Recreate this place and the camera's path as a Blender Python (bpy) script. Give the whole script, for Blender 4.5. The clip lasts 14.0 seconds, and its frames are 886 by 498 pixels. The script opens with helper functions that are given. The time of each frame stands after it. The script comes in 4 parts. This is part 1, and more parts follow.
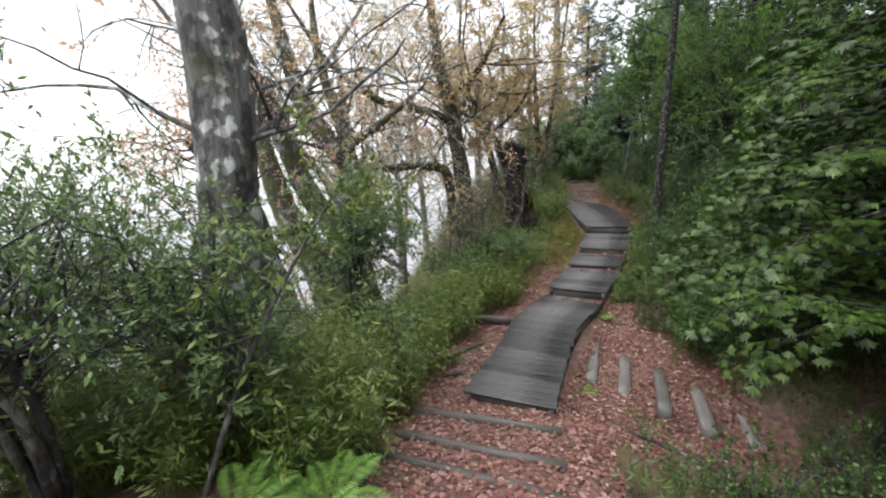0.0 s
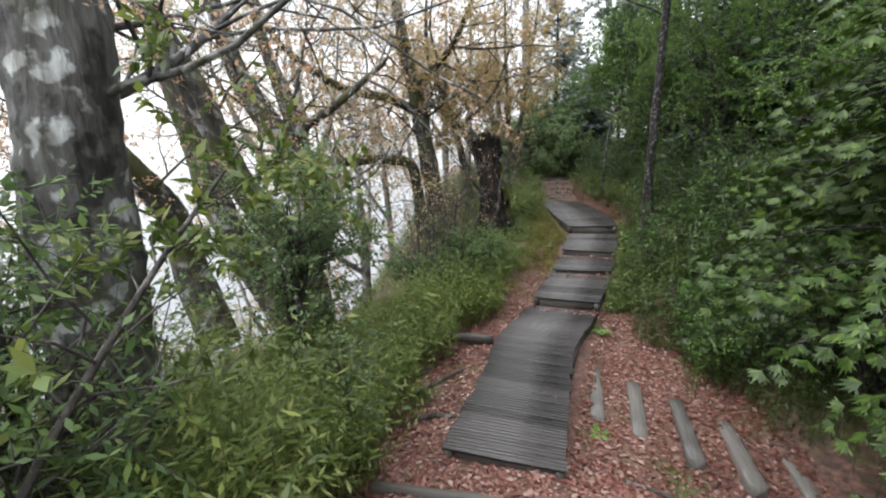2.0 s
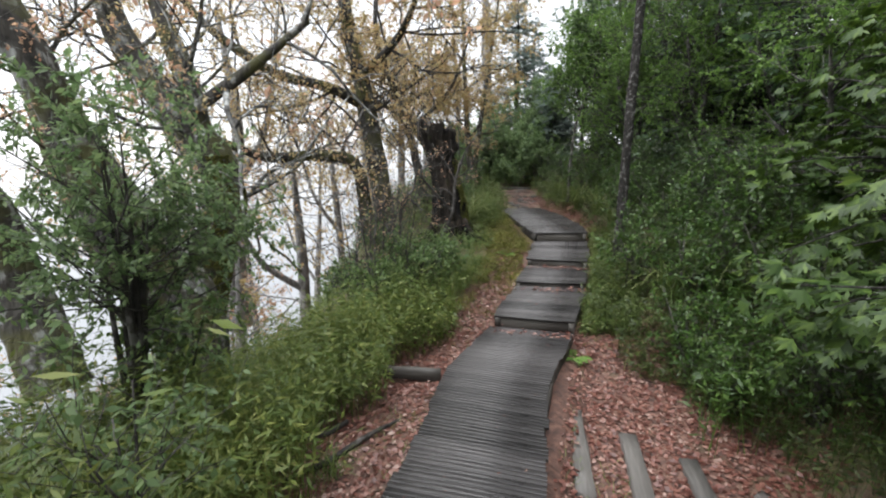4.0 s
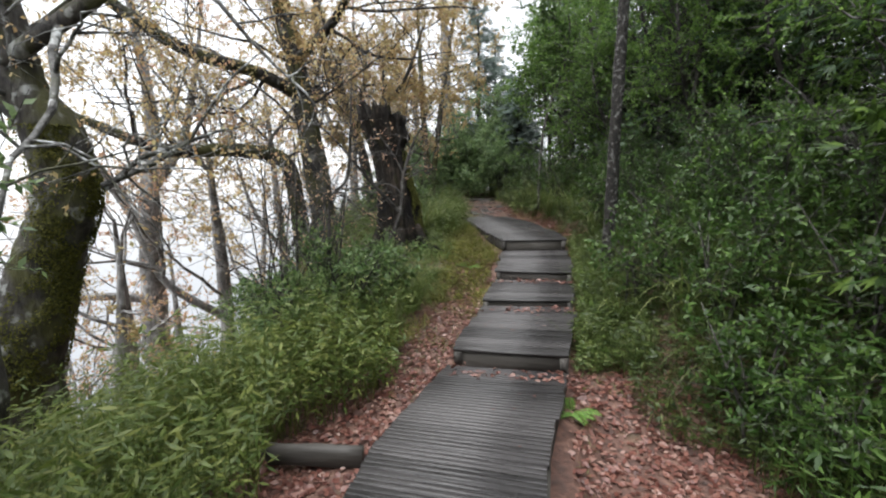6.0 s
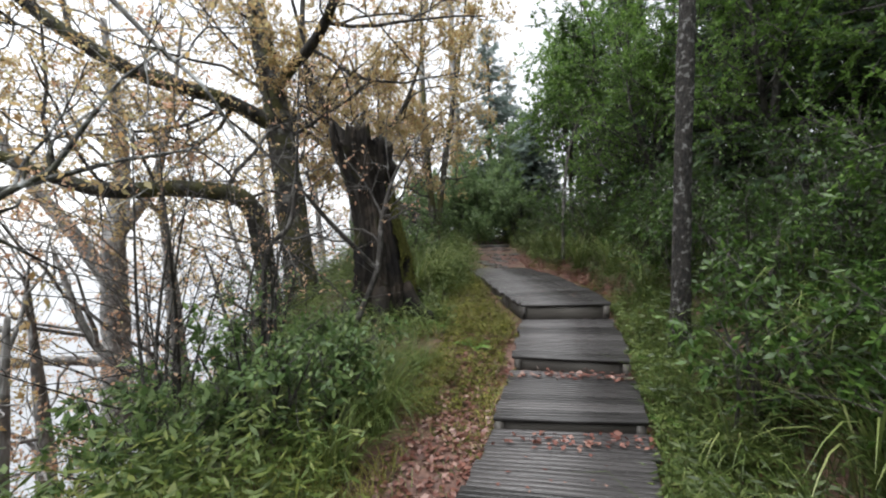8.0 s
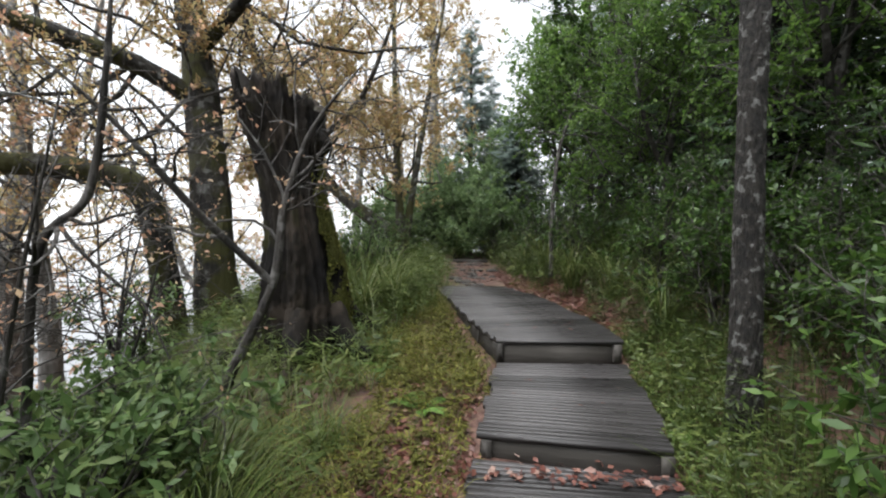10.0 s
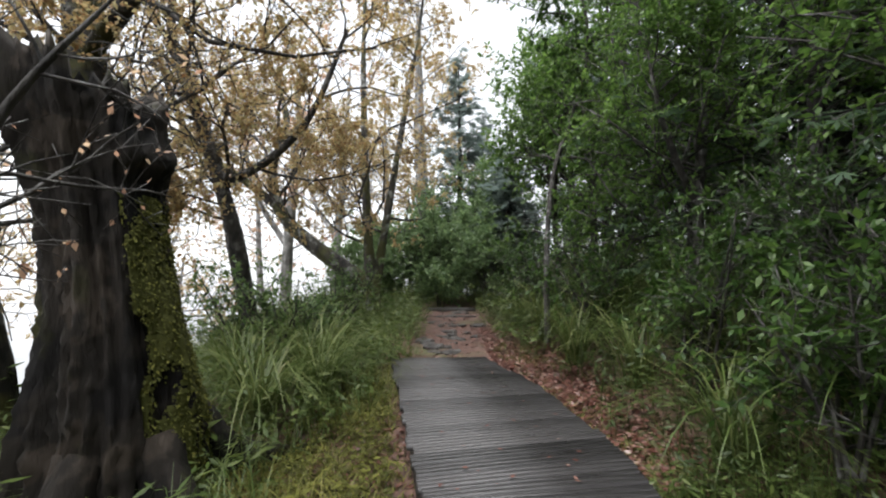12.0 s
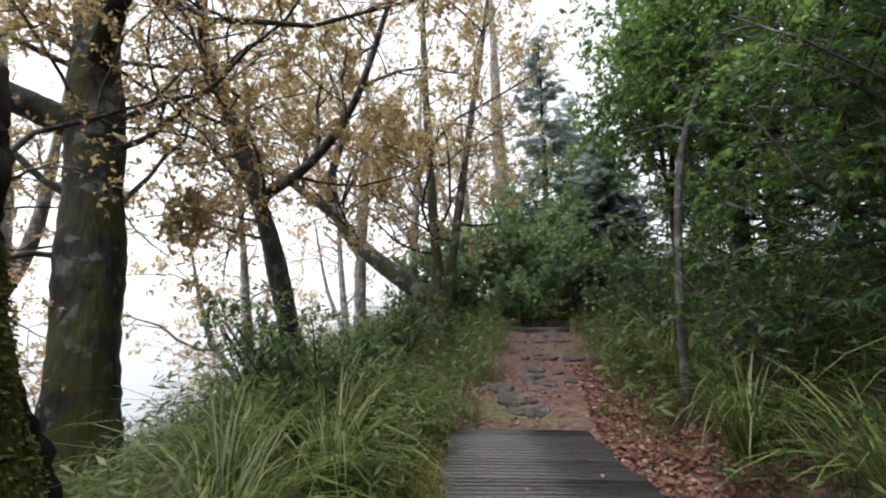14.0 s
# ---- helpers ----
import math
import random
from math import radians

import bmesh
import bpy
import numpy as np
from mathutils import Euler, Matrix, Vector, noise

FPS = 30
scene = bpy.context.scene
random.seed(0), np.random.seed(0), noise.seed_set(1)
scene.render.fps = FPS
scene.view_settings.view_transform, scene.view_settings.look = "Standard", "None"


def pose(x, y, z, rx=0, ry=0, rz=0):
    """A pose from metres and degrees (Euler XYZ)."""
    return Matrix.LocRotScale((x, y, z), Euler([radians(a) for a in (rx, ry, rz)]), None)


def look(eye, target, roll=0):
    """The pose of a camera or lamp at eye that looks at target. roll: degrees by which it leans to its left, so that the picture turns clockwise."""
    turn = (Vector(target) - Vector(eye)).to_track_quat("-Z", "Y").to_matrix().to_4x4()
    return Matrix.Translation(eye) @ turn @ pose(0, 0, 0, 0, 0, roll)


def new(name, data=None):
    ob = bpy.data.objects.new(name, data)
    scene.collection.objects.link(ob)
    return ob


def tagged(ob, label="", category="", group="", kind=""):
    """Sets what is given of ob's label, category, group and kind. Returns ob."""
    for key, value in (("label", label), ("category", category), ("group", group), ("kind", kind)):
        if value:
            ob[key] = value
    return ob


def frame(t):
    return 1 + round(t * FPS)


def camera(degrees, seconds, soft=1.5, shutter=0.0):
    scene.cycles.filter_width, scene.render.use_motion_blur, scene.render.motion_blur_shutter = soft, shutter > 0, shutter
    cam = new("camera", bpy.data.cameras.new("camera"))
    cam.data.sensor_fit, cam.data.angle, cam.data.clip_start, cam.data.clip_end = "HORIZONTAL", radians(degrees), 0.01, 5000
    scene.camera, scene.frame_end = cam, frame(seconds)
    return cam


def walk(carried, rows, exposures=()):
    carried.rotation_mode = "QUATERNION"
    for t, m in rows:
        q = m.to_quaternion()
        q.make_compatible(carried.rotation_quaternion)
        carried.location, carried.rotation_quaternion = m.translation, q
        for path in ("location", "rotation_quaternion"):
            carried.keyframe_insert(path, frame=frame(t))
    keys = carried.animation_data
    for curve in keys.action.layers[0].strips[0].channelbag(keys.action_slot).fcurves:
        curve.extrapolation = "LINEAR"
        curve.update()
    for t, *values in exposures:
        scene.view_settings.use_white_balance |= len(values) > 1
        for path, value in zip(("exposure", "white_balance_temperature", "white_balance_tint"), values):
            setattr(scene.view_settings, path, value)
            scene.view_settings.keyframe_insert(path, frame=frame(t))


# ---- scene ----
cam = camera(93.0, 14.0, soft=2.1)
PATH = [
    (0, (-0.057, 0.0, 3.174), (-0.177, 1.928, 2.655), -2.9),
    (0.5, (-0.056, 0.435, 3.111), (-0.153, 2.362, 2.586), -2.9),
    (1, (-0.02, 0.806, 3.073), (-0.064, 2.728, 2.522), -2.6),
    (1.5, (-0.138, 1.071, 3.034), (-0.129, 2.991, 2.477), -2.3),
    (2, (-0.16, 1.271, 2.913), (-0.118, 3.2, 2.387), -2.2),
    (2.5, (-0.038, 1.584, 2.736), (0.04, 3.527, 2.267), -2.2),
    (2.7, (-0.05, 1.678, 2.68), (0.058, 3.625, 2.238), -2.1),
    (4.8, (0.41, 3.341, 2.133), (0.692, 5.267, 1.675), -0.7),
    (5, (0.436, 3.457, 2.066), (0.74, 5.384, 1.624), -0.9),
    (5.5, (0.578, 3.853, 1.86), (0.935, 5.775, 1.438), -0.7),
    (6, (0.692, 4.356, 1.771), (1.086, 6.286, 1.425), -0.5),
    (6.5, (0.771, 4.939, 1.775), (1.167, 6.885, 1.537), -1.0),
    (7, (0.952, 5.352, 1.749), (1.33, 7.31, 1.599), -1.3),
    (7.2, (1.031, 5.501, 1.783), (1.391, 7.465, 1.659), -1.7),
    (9.3, (1.58, 7.226, 1.621), (1.893, 9.194, 1.455), 0.5),
    (9.5, (1.624, 7.341, 1.62), (1.976, 9.304, 1.473), 0.7),
    (10, (1.894, 7.716, 1.554), (2.316, 9.67, 1.493), 1.0),
    (10.5, (2.112, 8.084, 1.584), (2.564, 10.032, 1.616), 1.1),
    (11, (2.353, 8.518, 1.696), (2.8, 10.465, 1.784), 1.0),
    (11.5, (2.678, 8.892, 1.757), (3.113, 10.842, 1.852), 0.4),
    (12, (2.761, 9.249, 1.782), (3.173, 11.203, 1.89), 0.2),
    (12.5, (2.824, 9.685, 1.907), (3.161, 11.653, 2.035), -0.0),
    (13, (2.914, 9.97, 1.889), (3.132, 11.953, 2.031), -0.6),
    (13.5, (3.142, 10.367, 2.021), (3.234, 12.361, 2.154), -1.0),
    (14, (3.2, 10.7, 2.049), (3.196, 12.696, 2.166), -1.4),
]
walk(cam, [(t, look(eye, target, roll)) for t, eye, target, roll in PATH])

# ---- world and light: thin mist under an overcast sky ----
world = bpy.data.worlds.new("misty_sky")
scene.world = world
world.use_nodes = True
wn, wl = world.node_tree.nodes, world.node_tree.links
wn.clear()
sky = wn.new("ShaderNodeTexSky")
sky.sky_type, sky.sun_disc = "NISHITA", False
sky.sun_elevation, sky.sun_rotation = radians(48), radians(-60)
grey = wn.new("ShaderNodeHueSaturation")
grey.inputs["Saturation"].default_value = 0.15
wl.new(sky.outputs[0], grey.inputs["Color"])
bg_sky, bg_mist, both, wout = wn.new("ShaderNodeBackground"), wn.new("ShaderNodeBackground"), wn.new("ShaderNodeAddShader"), wn.new("ShaderNodeOutputWorld")
wl.new(grey.outputs[0], bg_sky.inputs["Color"])
bg_sky.inputs["Strength"].default_value = 0.05
bg_mist.inputs["Color"].default_value = (0.95, 1.0, 1.07, 1)
bg_mist.inputs["Strength"].default_value = 0.36
wl.new(bg_sky.outputs[0], both.inputs[0])
wl.new(bg_mist.outputs[0], both.inputs[1])
wl.new(both.outputs[0], wout.inputs[0])
sun = new("sun", bpy.data.lights.new("sun", "SUN"))
sun.data.energy, sun.data.angle, sun.data.color = 3.9, radians(80), (0.98, 0.99, 1.0)
sun.matrix_world = look((-7, 6, 24), (2, 8, 0))
scene.view_settings.exposure = 1.26

# ---- materials ----
rng = np.random.default_rng(7)


def shader(name, rough=0.7):
    m = bpy.data.materials.new(name)
    m.use_nodes = True
    b = m.node_tree.nodes["Principled BSDF"]
    b.inputs["Roughness"].default_value = rough
    return m, m.node_tree.nodes, m.node_tree.links, b


def ramp(nodes, stops):
    r = nodes.new("ShaderNodeValToRGB")
    while len(r.color_ramp.elements) < len(stops):
        r.color_ramp.elements.new(0.5)
    for e, (p, c) in zip(r.color_ramp.elements, stops):
        e.position, e.color = p, (*c, 1)
    return r


def noise_node(nodes, links, scale, detail=4.0, stretch=None):
    n = nodes.new("ShaderNodeTexNoise")
    n.inputs["Scale"].default_value, n.inputs["Detail"].default_value = scale, detail
    c = nodes.new("ShaderNodeTexCoord")
    if stretch:
        mp = nodes.new("ShaderNodeMapping")
        mp.inputs["Scale"].default_value = stretch
        links.new(c.outputs["Object"], mp.inputs[0])
        links.new(mp.outputs[0], n.inputs["Vector"])
    else:
        links.new(c.outputs["Object"], n.inputs["Vector"])
    return n


def leaf_material(name, stops, rough=0.45, through_light=0.35):
    """Leaves: each island its own tint, part of the light let through."""
    m, nodes, links, b = shader(name, rough)
    b.inputs["Specular IOR Level"].default_value = 0.35
    geo = nodes.new("ShaderNodeNewGeometry")
    r = ramp(nodes, stops)
    n = noise_node(nodes, links, 1.3, 3)
    mixv = nodes.new("ShaderNodeMath")
    mixv.operation = "MULTIPLY_ADD"
    mixv.inputs[1].default_value = 0.6
    half = nodes.new("ShaderNodeMath")
    half.operation = "MULTIPLY"
    half.inputs[1].default_value = 0.4
    links.new(n.outputs[0], half.inputs[0])
    links.new(geo.outputs["Random Per Island"], mixv.inputs[0])
    links.new(half.outputs[0], mixv.inputs[2])
    links.new(mixv.outputs[0], r.inputs[0])
    links.new(r.outputs[0], b.inputs["Base Color"])
    tr = nodes.new("ShaderNodeBsdfTranslucent")
    links.new(r.outputs[0], tr.inputs["Color"])
    mx = nodes.new("ShaderNodeMixShader")
    mx.inputs[0].default_value = through_light
    out = nodes["Material Output"]
    links.new(b.outputs[0], mx.inputs[1])
    links.new(tr.outputs[0], mx.inputs[2])
    links.new(mx.outputs[0], out.inputs["Surface"])
    return m


def bark_material(name, dark, mid, pale, moss=None, moss_at=0.6, scale=5.0, rough=0.8, gloss=0.5):
    """Bark: blotches of lichen, upright furrows, moss in patches."""
    m, nodes, links, b = shader(name, rough)
    b.inputs["Specular IOR Level"].default_value = gloss
    n1 = noise_node(nodes, links, scale, 6)
    n2 = noise_node(nodes, links, scale * 3, 8, stretch=(1, 1, 0.25))
    r1 = ramp(nodes, [(0.4, dark), (0.47, mid), (0.56, mid), (0.61, pale)])
    links.new(n1.outputs[0], r1.inputs[0])
    dk = nodes.new("ShaderNodeMix")
    dk.data_type, dk.blend_type = "RGBA", "MULTIPLY"
    dk.inputs["Factor"].default_value = 0.8
    r2 = ramp(nodes, [(0.35, (0.35, 0.33, 0.3)), (0.6, (1, 1, 1))])
    links.new(n2.outputs[0], r2.inputs[0])
    links.new(r1.outputs[0], dk.inputs["A"])
    links.new(r2.outputs[0], dk.inputs["B"])
    colour = dk.outputs["Result"]
    if moss:
        n3 = noise_node(nodes, links, 2.2, 7)
        r3 = ramp(nodes, [(moss_at - 0.06, (0, 0, 0)), (moss_at + 0.06, (1, 1, 1))])
        links.new(n3.outputs[0], r3.inputs[0])
        mm = nodes.new("ShaderNodeMix")
        mm.data_type = "RGBA"
        links.new(r3.outputs[0], mm.inputs["Factor"])
        links.new(colour, mm.inputs["A"])
        mm.inputs["B"].default_value = (*moss, 1)
        colour = mm.outputs["Result"]
    links.new(colour, b.inputs["Base Color"])
    bump = nodes.new("ShaderNodeBump")
    bump.inputs["Strength"].default_value, bump.inputs["Distance"].default_value = 0.9, 0.06
    links.new(n2.outputs[0], bump.inputs["Height"])
    links.new(bump.outputs[0], b.inputs["Normal"])
    return m


def timber_material(name, dark, pale, rough=0.35):
    """Wet weathered wood: grain along the piece's x, each piece its own tone."""
    m, nodes, links, b = shader(name, rough)
    b.inputs["Specular IOR Level"].default_value = 0.32
    info = nodes.new("ShaderNodeObjectInfo")
    n1 = noise_node(nodes, links, 9, 6, stretch=(0.4, 4, 4))
    n2 = noise_node(nodes, links, 1.6, 4)
    add = nodes.new("ShaderNodeMath")
    add.operation = "MULTIPLY_ADD"
    add.inputs[1].default_value = 0.5
    links.new(n1.outputs[0], add.inputs[0])
    mul = nodes.new("ShaderNodeMath")
    mul.operation = "MULTIPLY_ADD"
    mul.inputs[1].default_value = 0.35
    links.new(info.outputs["Random"], mul.inputs[0])
    half = nodes.new("ShaderNodeMath")
    half.operation = "MULTIPLY"
    half.inputs[1].default_value = 0.35
    links.new(n2.outputs[0], half.inputs[0])
    links.new(half.outputs[0], mul.inputs[2])
    links.new(mul.outputs[0], add.inputs[2])
    r = ramp(nodes, [(0.3, dark), (0.85, pale)])
    links.new(add.outputs[0], r.inputs[0])
    links.new(r.outputs[0], b.inputs["Base Color"])
    rr = ramp(nodes, [(0.35, (rough * 0.6,) * 3), (0.65, (rough * 1.7,) * 3)])
    links.new(n2.outputs[0], rr.inputs[0])
    links.new(rr.outputs[0], b.inputs["Roughness"])
    bump = nodes.new("ShaderNodeBump")
    bump.inputs["Strength"].default_value, bump.inputs["Distance"].default_value = 0.5, 0.01
    links.new(n1.outputs[0], bump.inputs["Height"])
    links.new(bump.outputs[0], b.inputs["Normal"])
    return m


def soil_material():
    m, nodes, links, b = shader("forest_soil", 0.75)
    n1, n2, n3 = noise_node(nodes, links, 0.9, 6), noise_node(nodes, links, 14, 8), noise_node(nodes, links, 45, 6)
    r1 = ramp(nodes, [(0.3, (0.03, 0.016, 0.012)), (0.5, (0.075, 0.036, 0.026)), (0.68, (0.13, 0.07, 0.05))])
    links.new(n2.outputs[0], r1.inputs[0])
    r2 = ramp(nodes, [(0.56, (0, 0, 0)), (0.7, (1, 1, 1))])
    links.new(n1.outputs[0], r2.inputs[0])
    r3 = ramp(nodes, [(0.3, (0.03, 0.035, 0.012)), (0.7, (0.09, 0.085, 0.025))])
    links.new(n3.outputs[0], r3.inputs[0])
    mx = nodes.new("ShaderNodeMix")
    mx.data_type = "RGBA"
    links.new(r2.outputs[0], mx.inputs["Factor"])
    links.new(r1.outputs[0], mx.inputs["A"])
    links.new(r3.outputs[0], mx.inputs["B"])
    links.new(mx.outputs["Result"], b.inputs["Base Color"])
    bump = nodes.new("ShaderNodeBump")
    bump.inputs["Strength"].default_value, bump.inputs["Distance"].default_value = 0.8, 0.03
    links.new(n2.outputs[0], bump.inputs["Height"])
    links.new(bump.outputs[0], b.inputs["Normal"])
    return m


SOIL = soil_material()
BEECH = bark_material("beech_bark", (0.03, 0.029, 0.027), (0.11, 0.11, 0.105), (0.46, 0.48, 0.48), (0.04, 0.042, 0.016), 0.6, 5.0)
MOSSY = bark_material("mossy_bark", (0.022, 0.02, 0.018), (0.055, 0.05, 0.043), (0.26, 0.27, 0.26), (0.05, 0.05, 0.012), 0.53, 5.0)
# Bark of the slope and far trees: mist's paleness is painted into it.
HAZED_BARK = bark_material("hazed_bark", (0.14, 0.135, 0.13), (0.22, 0.215, 0.21), (0.36, 0.36, 0.355), None, 0.6, 4.0)
DARK = bark_material("dark_bark", (0.018, 0.016, 0.014), (0.042, 0.037, 0.032), (0.12, 0.115, 0.11), None, 0.6, 6.0)
CONIFER_BARK = bark_material("conifer_bark", (0.012, 0.011, 0.01), (0.026, 0.023, 0.02), (0.13, 0.13, 0.125), None, 0.6, 18.0, 0.85, 0.3)
OLD_BARK = bark_material("old_wet_bark", (0.012, 0.011, 0.01), (0.03, 0.027, 0.023), (0.12, 0.12, 0.115), (0.04, 0.04, 0.011), 0.52, 5.0, 0.85, 0.3)
SNAG = bark_material("dead_wood", (0.005, 0.004, 0.0035), (0.017, 0.0135, 0.0105), (0.045, 0.035, 0.027), (0.03, 0.03, 0.008), 0.64, 3.0, 0.85, 0.25)
DECK = timber_material("deck_wood", (0.01, 0.0097, 0.0097), (0.078, 0.073, 0.073), 0.34)
BEAM = timber_material("beam_wood", (0.02, 0.018, 0.016), (0.075, 0.068, 0.06), 0.6)
SLEEPER = timber_material("sleeper_wood", (0.03, 0.028, 0.026), (0.13, 0.12, 0.11), 0.5)
STONE = bark_material("stone", (0.025, 0.021, 0.019), (0.055, 0.047, 0.042), (0.1, 0.092, 0.085), None, 0.6, 9.0, 0.6)

SHRUB = leaf_material("shrub_leaf", [(0.1, (0.035, 0.065, 0.022)), (0.5, (0.085, 0.145, 0.045)), (0.9, (0.19, 0.25, 0.09))], 0.5, 0.42)
BAMBOO = leaf_material("bamboo_leaf", [(0.1, (0.0396, 0.0704, 0.0158)), (0.5, (0.0924, 0.132, 0.0282)), (0.88, (0.194, 0.211, 0.0546)), (0.97, (0.264, 0.22, 0.088))], 0.45, 0.4)
CYPRESS = leaf_material("cypress_spray", [(0.1, (0.0127, 0.0289, 0.00595)), (0.55, (0.034, 0.0663, 0.0102)), (0.9, (0.0935, 0.145, 0.0213))], 0.5, 0.3)
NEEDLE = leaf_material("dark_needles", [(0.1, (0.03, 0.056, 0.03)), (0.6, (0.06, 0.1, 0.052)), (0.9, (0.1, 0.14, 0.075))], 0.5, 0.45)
# Needles lightened so that thin mist is painted into the far firs.
HAZED_FIR = leaf_material("hazed_fir_needles", [(0.1, (0.1, 0.135, 0.12)), (0.6, (0.16, 0.2, 0.18)), (0.9, (0.22, 0.265, 0.24))], 0.5, 0.5)
# Broad leaf of the right bank, darkened: shade is painted into it.
SHADED_BROAD = leaf_material("shaded_broad_leaf", [(0.1, (0.0176, 0.04, 0.0096)), (0.5, (0.0384, 0.08, 0.016)), (0.9, (0.096, 0.16, 0.0336))], 0.38, 0.4)
# Lit copy of the broad leaf: mist brightness painted in, more light let through.
LIT_CANOPY = leaf_material("lit_canopy_leaf", [(0.1, (0.045, 0.09, 0.02)), (0.5, (0.09, 0.165, 0.035)), (0.9, (0.18, 0.28, 0.065))], 0.4, 0.55)
# Light-green sapling leaf; on far trees and shrubs it paints in mist.
PALE_AND_HAZED_LEAF = leaf_material("pale_and_hazed_leaf", [(0.1, (0.07, 0.115, 0.05)), (0.5, (0.125, 0.19, 0.08)), (0.9, (0.21, 0.28, 0.12))], 0.45, 0.55)
AUTUMN = leaf_material("autumn_leaf", [(0.1, (0.27, 0.14, 0.065)), (0.35, (0.36, 0.245, 0.115)), (0.6, (0.42, 0.33, 0.16)), (0.9, (0.36, 0.35, 0.19))], 0.5, 0.55)
RUST = leaf_material("rust_leaf", [(0.1, (0.34, 0.18, 0.12)), (0.5, (0.45, 0.28, 0.18)), (0.9, (0.54, 0.42, 0.27))], 0.5, 0.6)
LITTER = leaf_material("fallen_leaf", [(0.1, (0.034, 0.0136, 0.0102)), (0.38, (0.0978, 0.0365, 0.0281)), (0.68, (0.157, 0.0723, 0.0544)), (0.93, (0.289, 0.221, 0.187))], 0.35, 0.05)
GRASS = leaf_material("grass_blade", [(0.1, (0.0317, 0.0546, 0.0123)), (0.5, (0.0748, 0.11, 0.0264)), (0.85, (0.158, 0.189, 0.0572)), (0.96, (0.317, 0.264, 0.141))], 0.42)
PAMPAS = leaf_material("pampas_blade", [(0.1, (0.04, 0.066, 0.014)), (0.5, (0.09, 0.125, 0.032)), (0.82, (0.2, 0.22, 0.085)), (0.96, (0.42, 0.35, 0.22))], 0.4)
MOSS = leaf_material("moss", [(0.1, (0.03, 0.033, 0.006)), (0.5, (0.075, 0.078, 0.012)), (0.9, (0.17, 0.165, 0.03))], 0.85, 0.2)
SEDGE = leaf_material("yellow_sedge", [(0.1, (0.07, 0.075, 0.016)), (0.5, (0.16, 0.16, 0.035)), (0.85, (0.28, 0.25, 0.07)), (0.96, (0.34, 0.22, 0.09))], 0.5, 0.3)
# Bank undergrowth leaf, its self-shadow painted in as darker tones.
SHADED_BANK = leaf_material("shaded_bank_leaf", [(0.1, (0.0136, 0.0245, 0.00612)), (0.5, (0.034, 0.0544, 0.0122)), (0.88, (0.0884, 0.116, 0.0286)), (0.97, (0.163, 0.129, 0.0544))], 0.42, 0.35)
FERN = leaf_material("fern_leaf", [(0.1, (0.05, 0.11, 0.02)), (0.5, (0.11, 0.2, 0.04)), (0.9, (0.2, 0.32, 0.07))], 0.45)

# ---- the lie of the land ----
PY = [-10, 0, 1.1, 1.7, 2.6, 3.2, 3.75, 4.3, 5, 7.6, 8.1, 9, 9.9, 11, 12.5, 13.7, 18, 25, 45, 90]
PX = [-0.8, -0.05, 0, 0, 0.05, 0.1, 0.2, 0.35, 0.6, 1.9, 2.2, 2.7, 3.15, 3.64, 3.75, 3.85, 4.75, 6.2, 9, 14]
PZ = [2.4, 1.56, 1.42, 1.06, 0.64, 0.44, 0.25, 0.05, -0.02, -0.14, -0.02, 0.1, 0.24, 0.43, 0.56, 0.68, 0.8, 0.9, -1, -8]


def ease(v):
    v = np.clip(v, 0, 1)
    return v * v * (3 - 2 * v)


def land(x, y):
    """Height of the ground: a trail along a ridge, a misty slope falling to the left, a bank rising to the right."""
    x, y = np.asarray(x, float), np.asarray(y, float)
    c = np.interp(y, PY, PX)
    d = x - c
    z = np.interp(y + 0.28 * np.clip(d, -1.5, 1.2) * ease((4.9 - y) / 0.8) * ease((y - 0.5) / 1.2), PY, PZ)
    l, r = np.maximum(0, -d - 0.65), np.maximum(0, d - 0.65)
    e = np.interp(y, [-5, 0, 3, 5, 7, 10, 13, 18, 25], [3.3, 3.2, 3.2, 2.9, 2.1, 1.7, 2.3, 3.0, 4.0])
    z = z - 0.08 * l - 0.28 * np.maximum(0, l - e) - 1.1 * np.maximum(0, l - e - 1.3)
    side = ease((d - 0.75) / 1.1) * ease((5.2 - y) / 1.5)
    z = z * (1 - side) + (-0.3) * side
    z = z - 0.2 * ease((d - 0.5) / 0.4) * ease((y - 3.9) / 0.5) * ease((7.6 - y) / 0.8) * ease((3.2 - d) / 0.8)
    f = np.interp(y, [-5, 1, 3, 4, 5, 6.5, 7.6, 9, 20, 60], [0.5, 1.2, 2.5, 2.6, 2.1, 1.6, 0.75, 0.3, 0.4, 1.5])
    return z + 0.42 * np.clip(r - f, 0, 2.6) + 0.03 * np.clip(r - f - 2.6, 0, 60)


def bumps(x, y):
    return 0.018 * np.sin(5.1 * x + 1.7 * y) * np.sin(4.3 * y - 2 * x) + 0.012 * np.sin(13 * x + 3 * y) * np.sin(11 * y)


def ground_at(x, y):
    return land(x, y) + bumps(np.asarray(x, float), np.asarray(y, float))


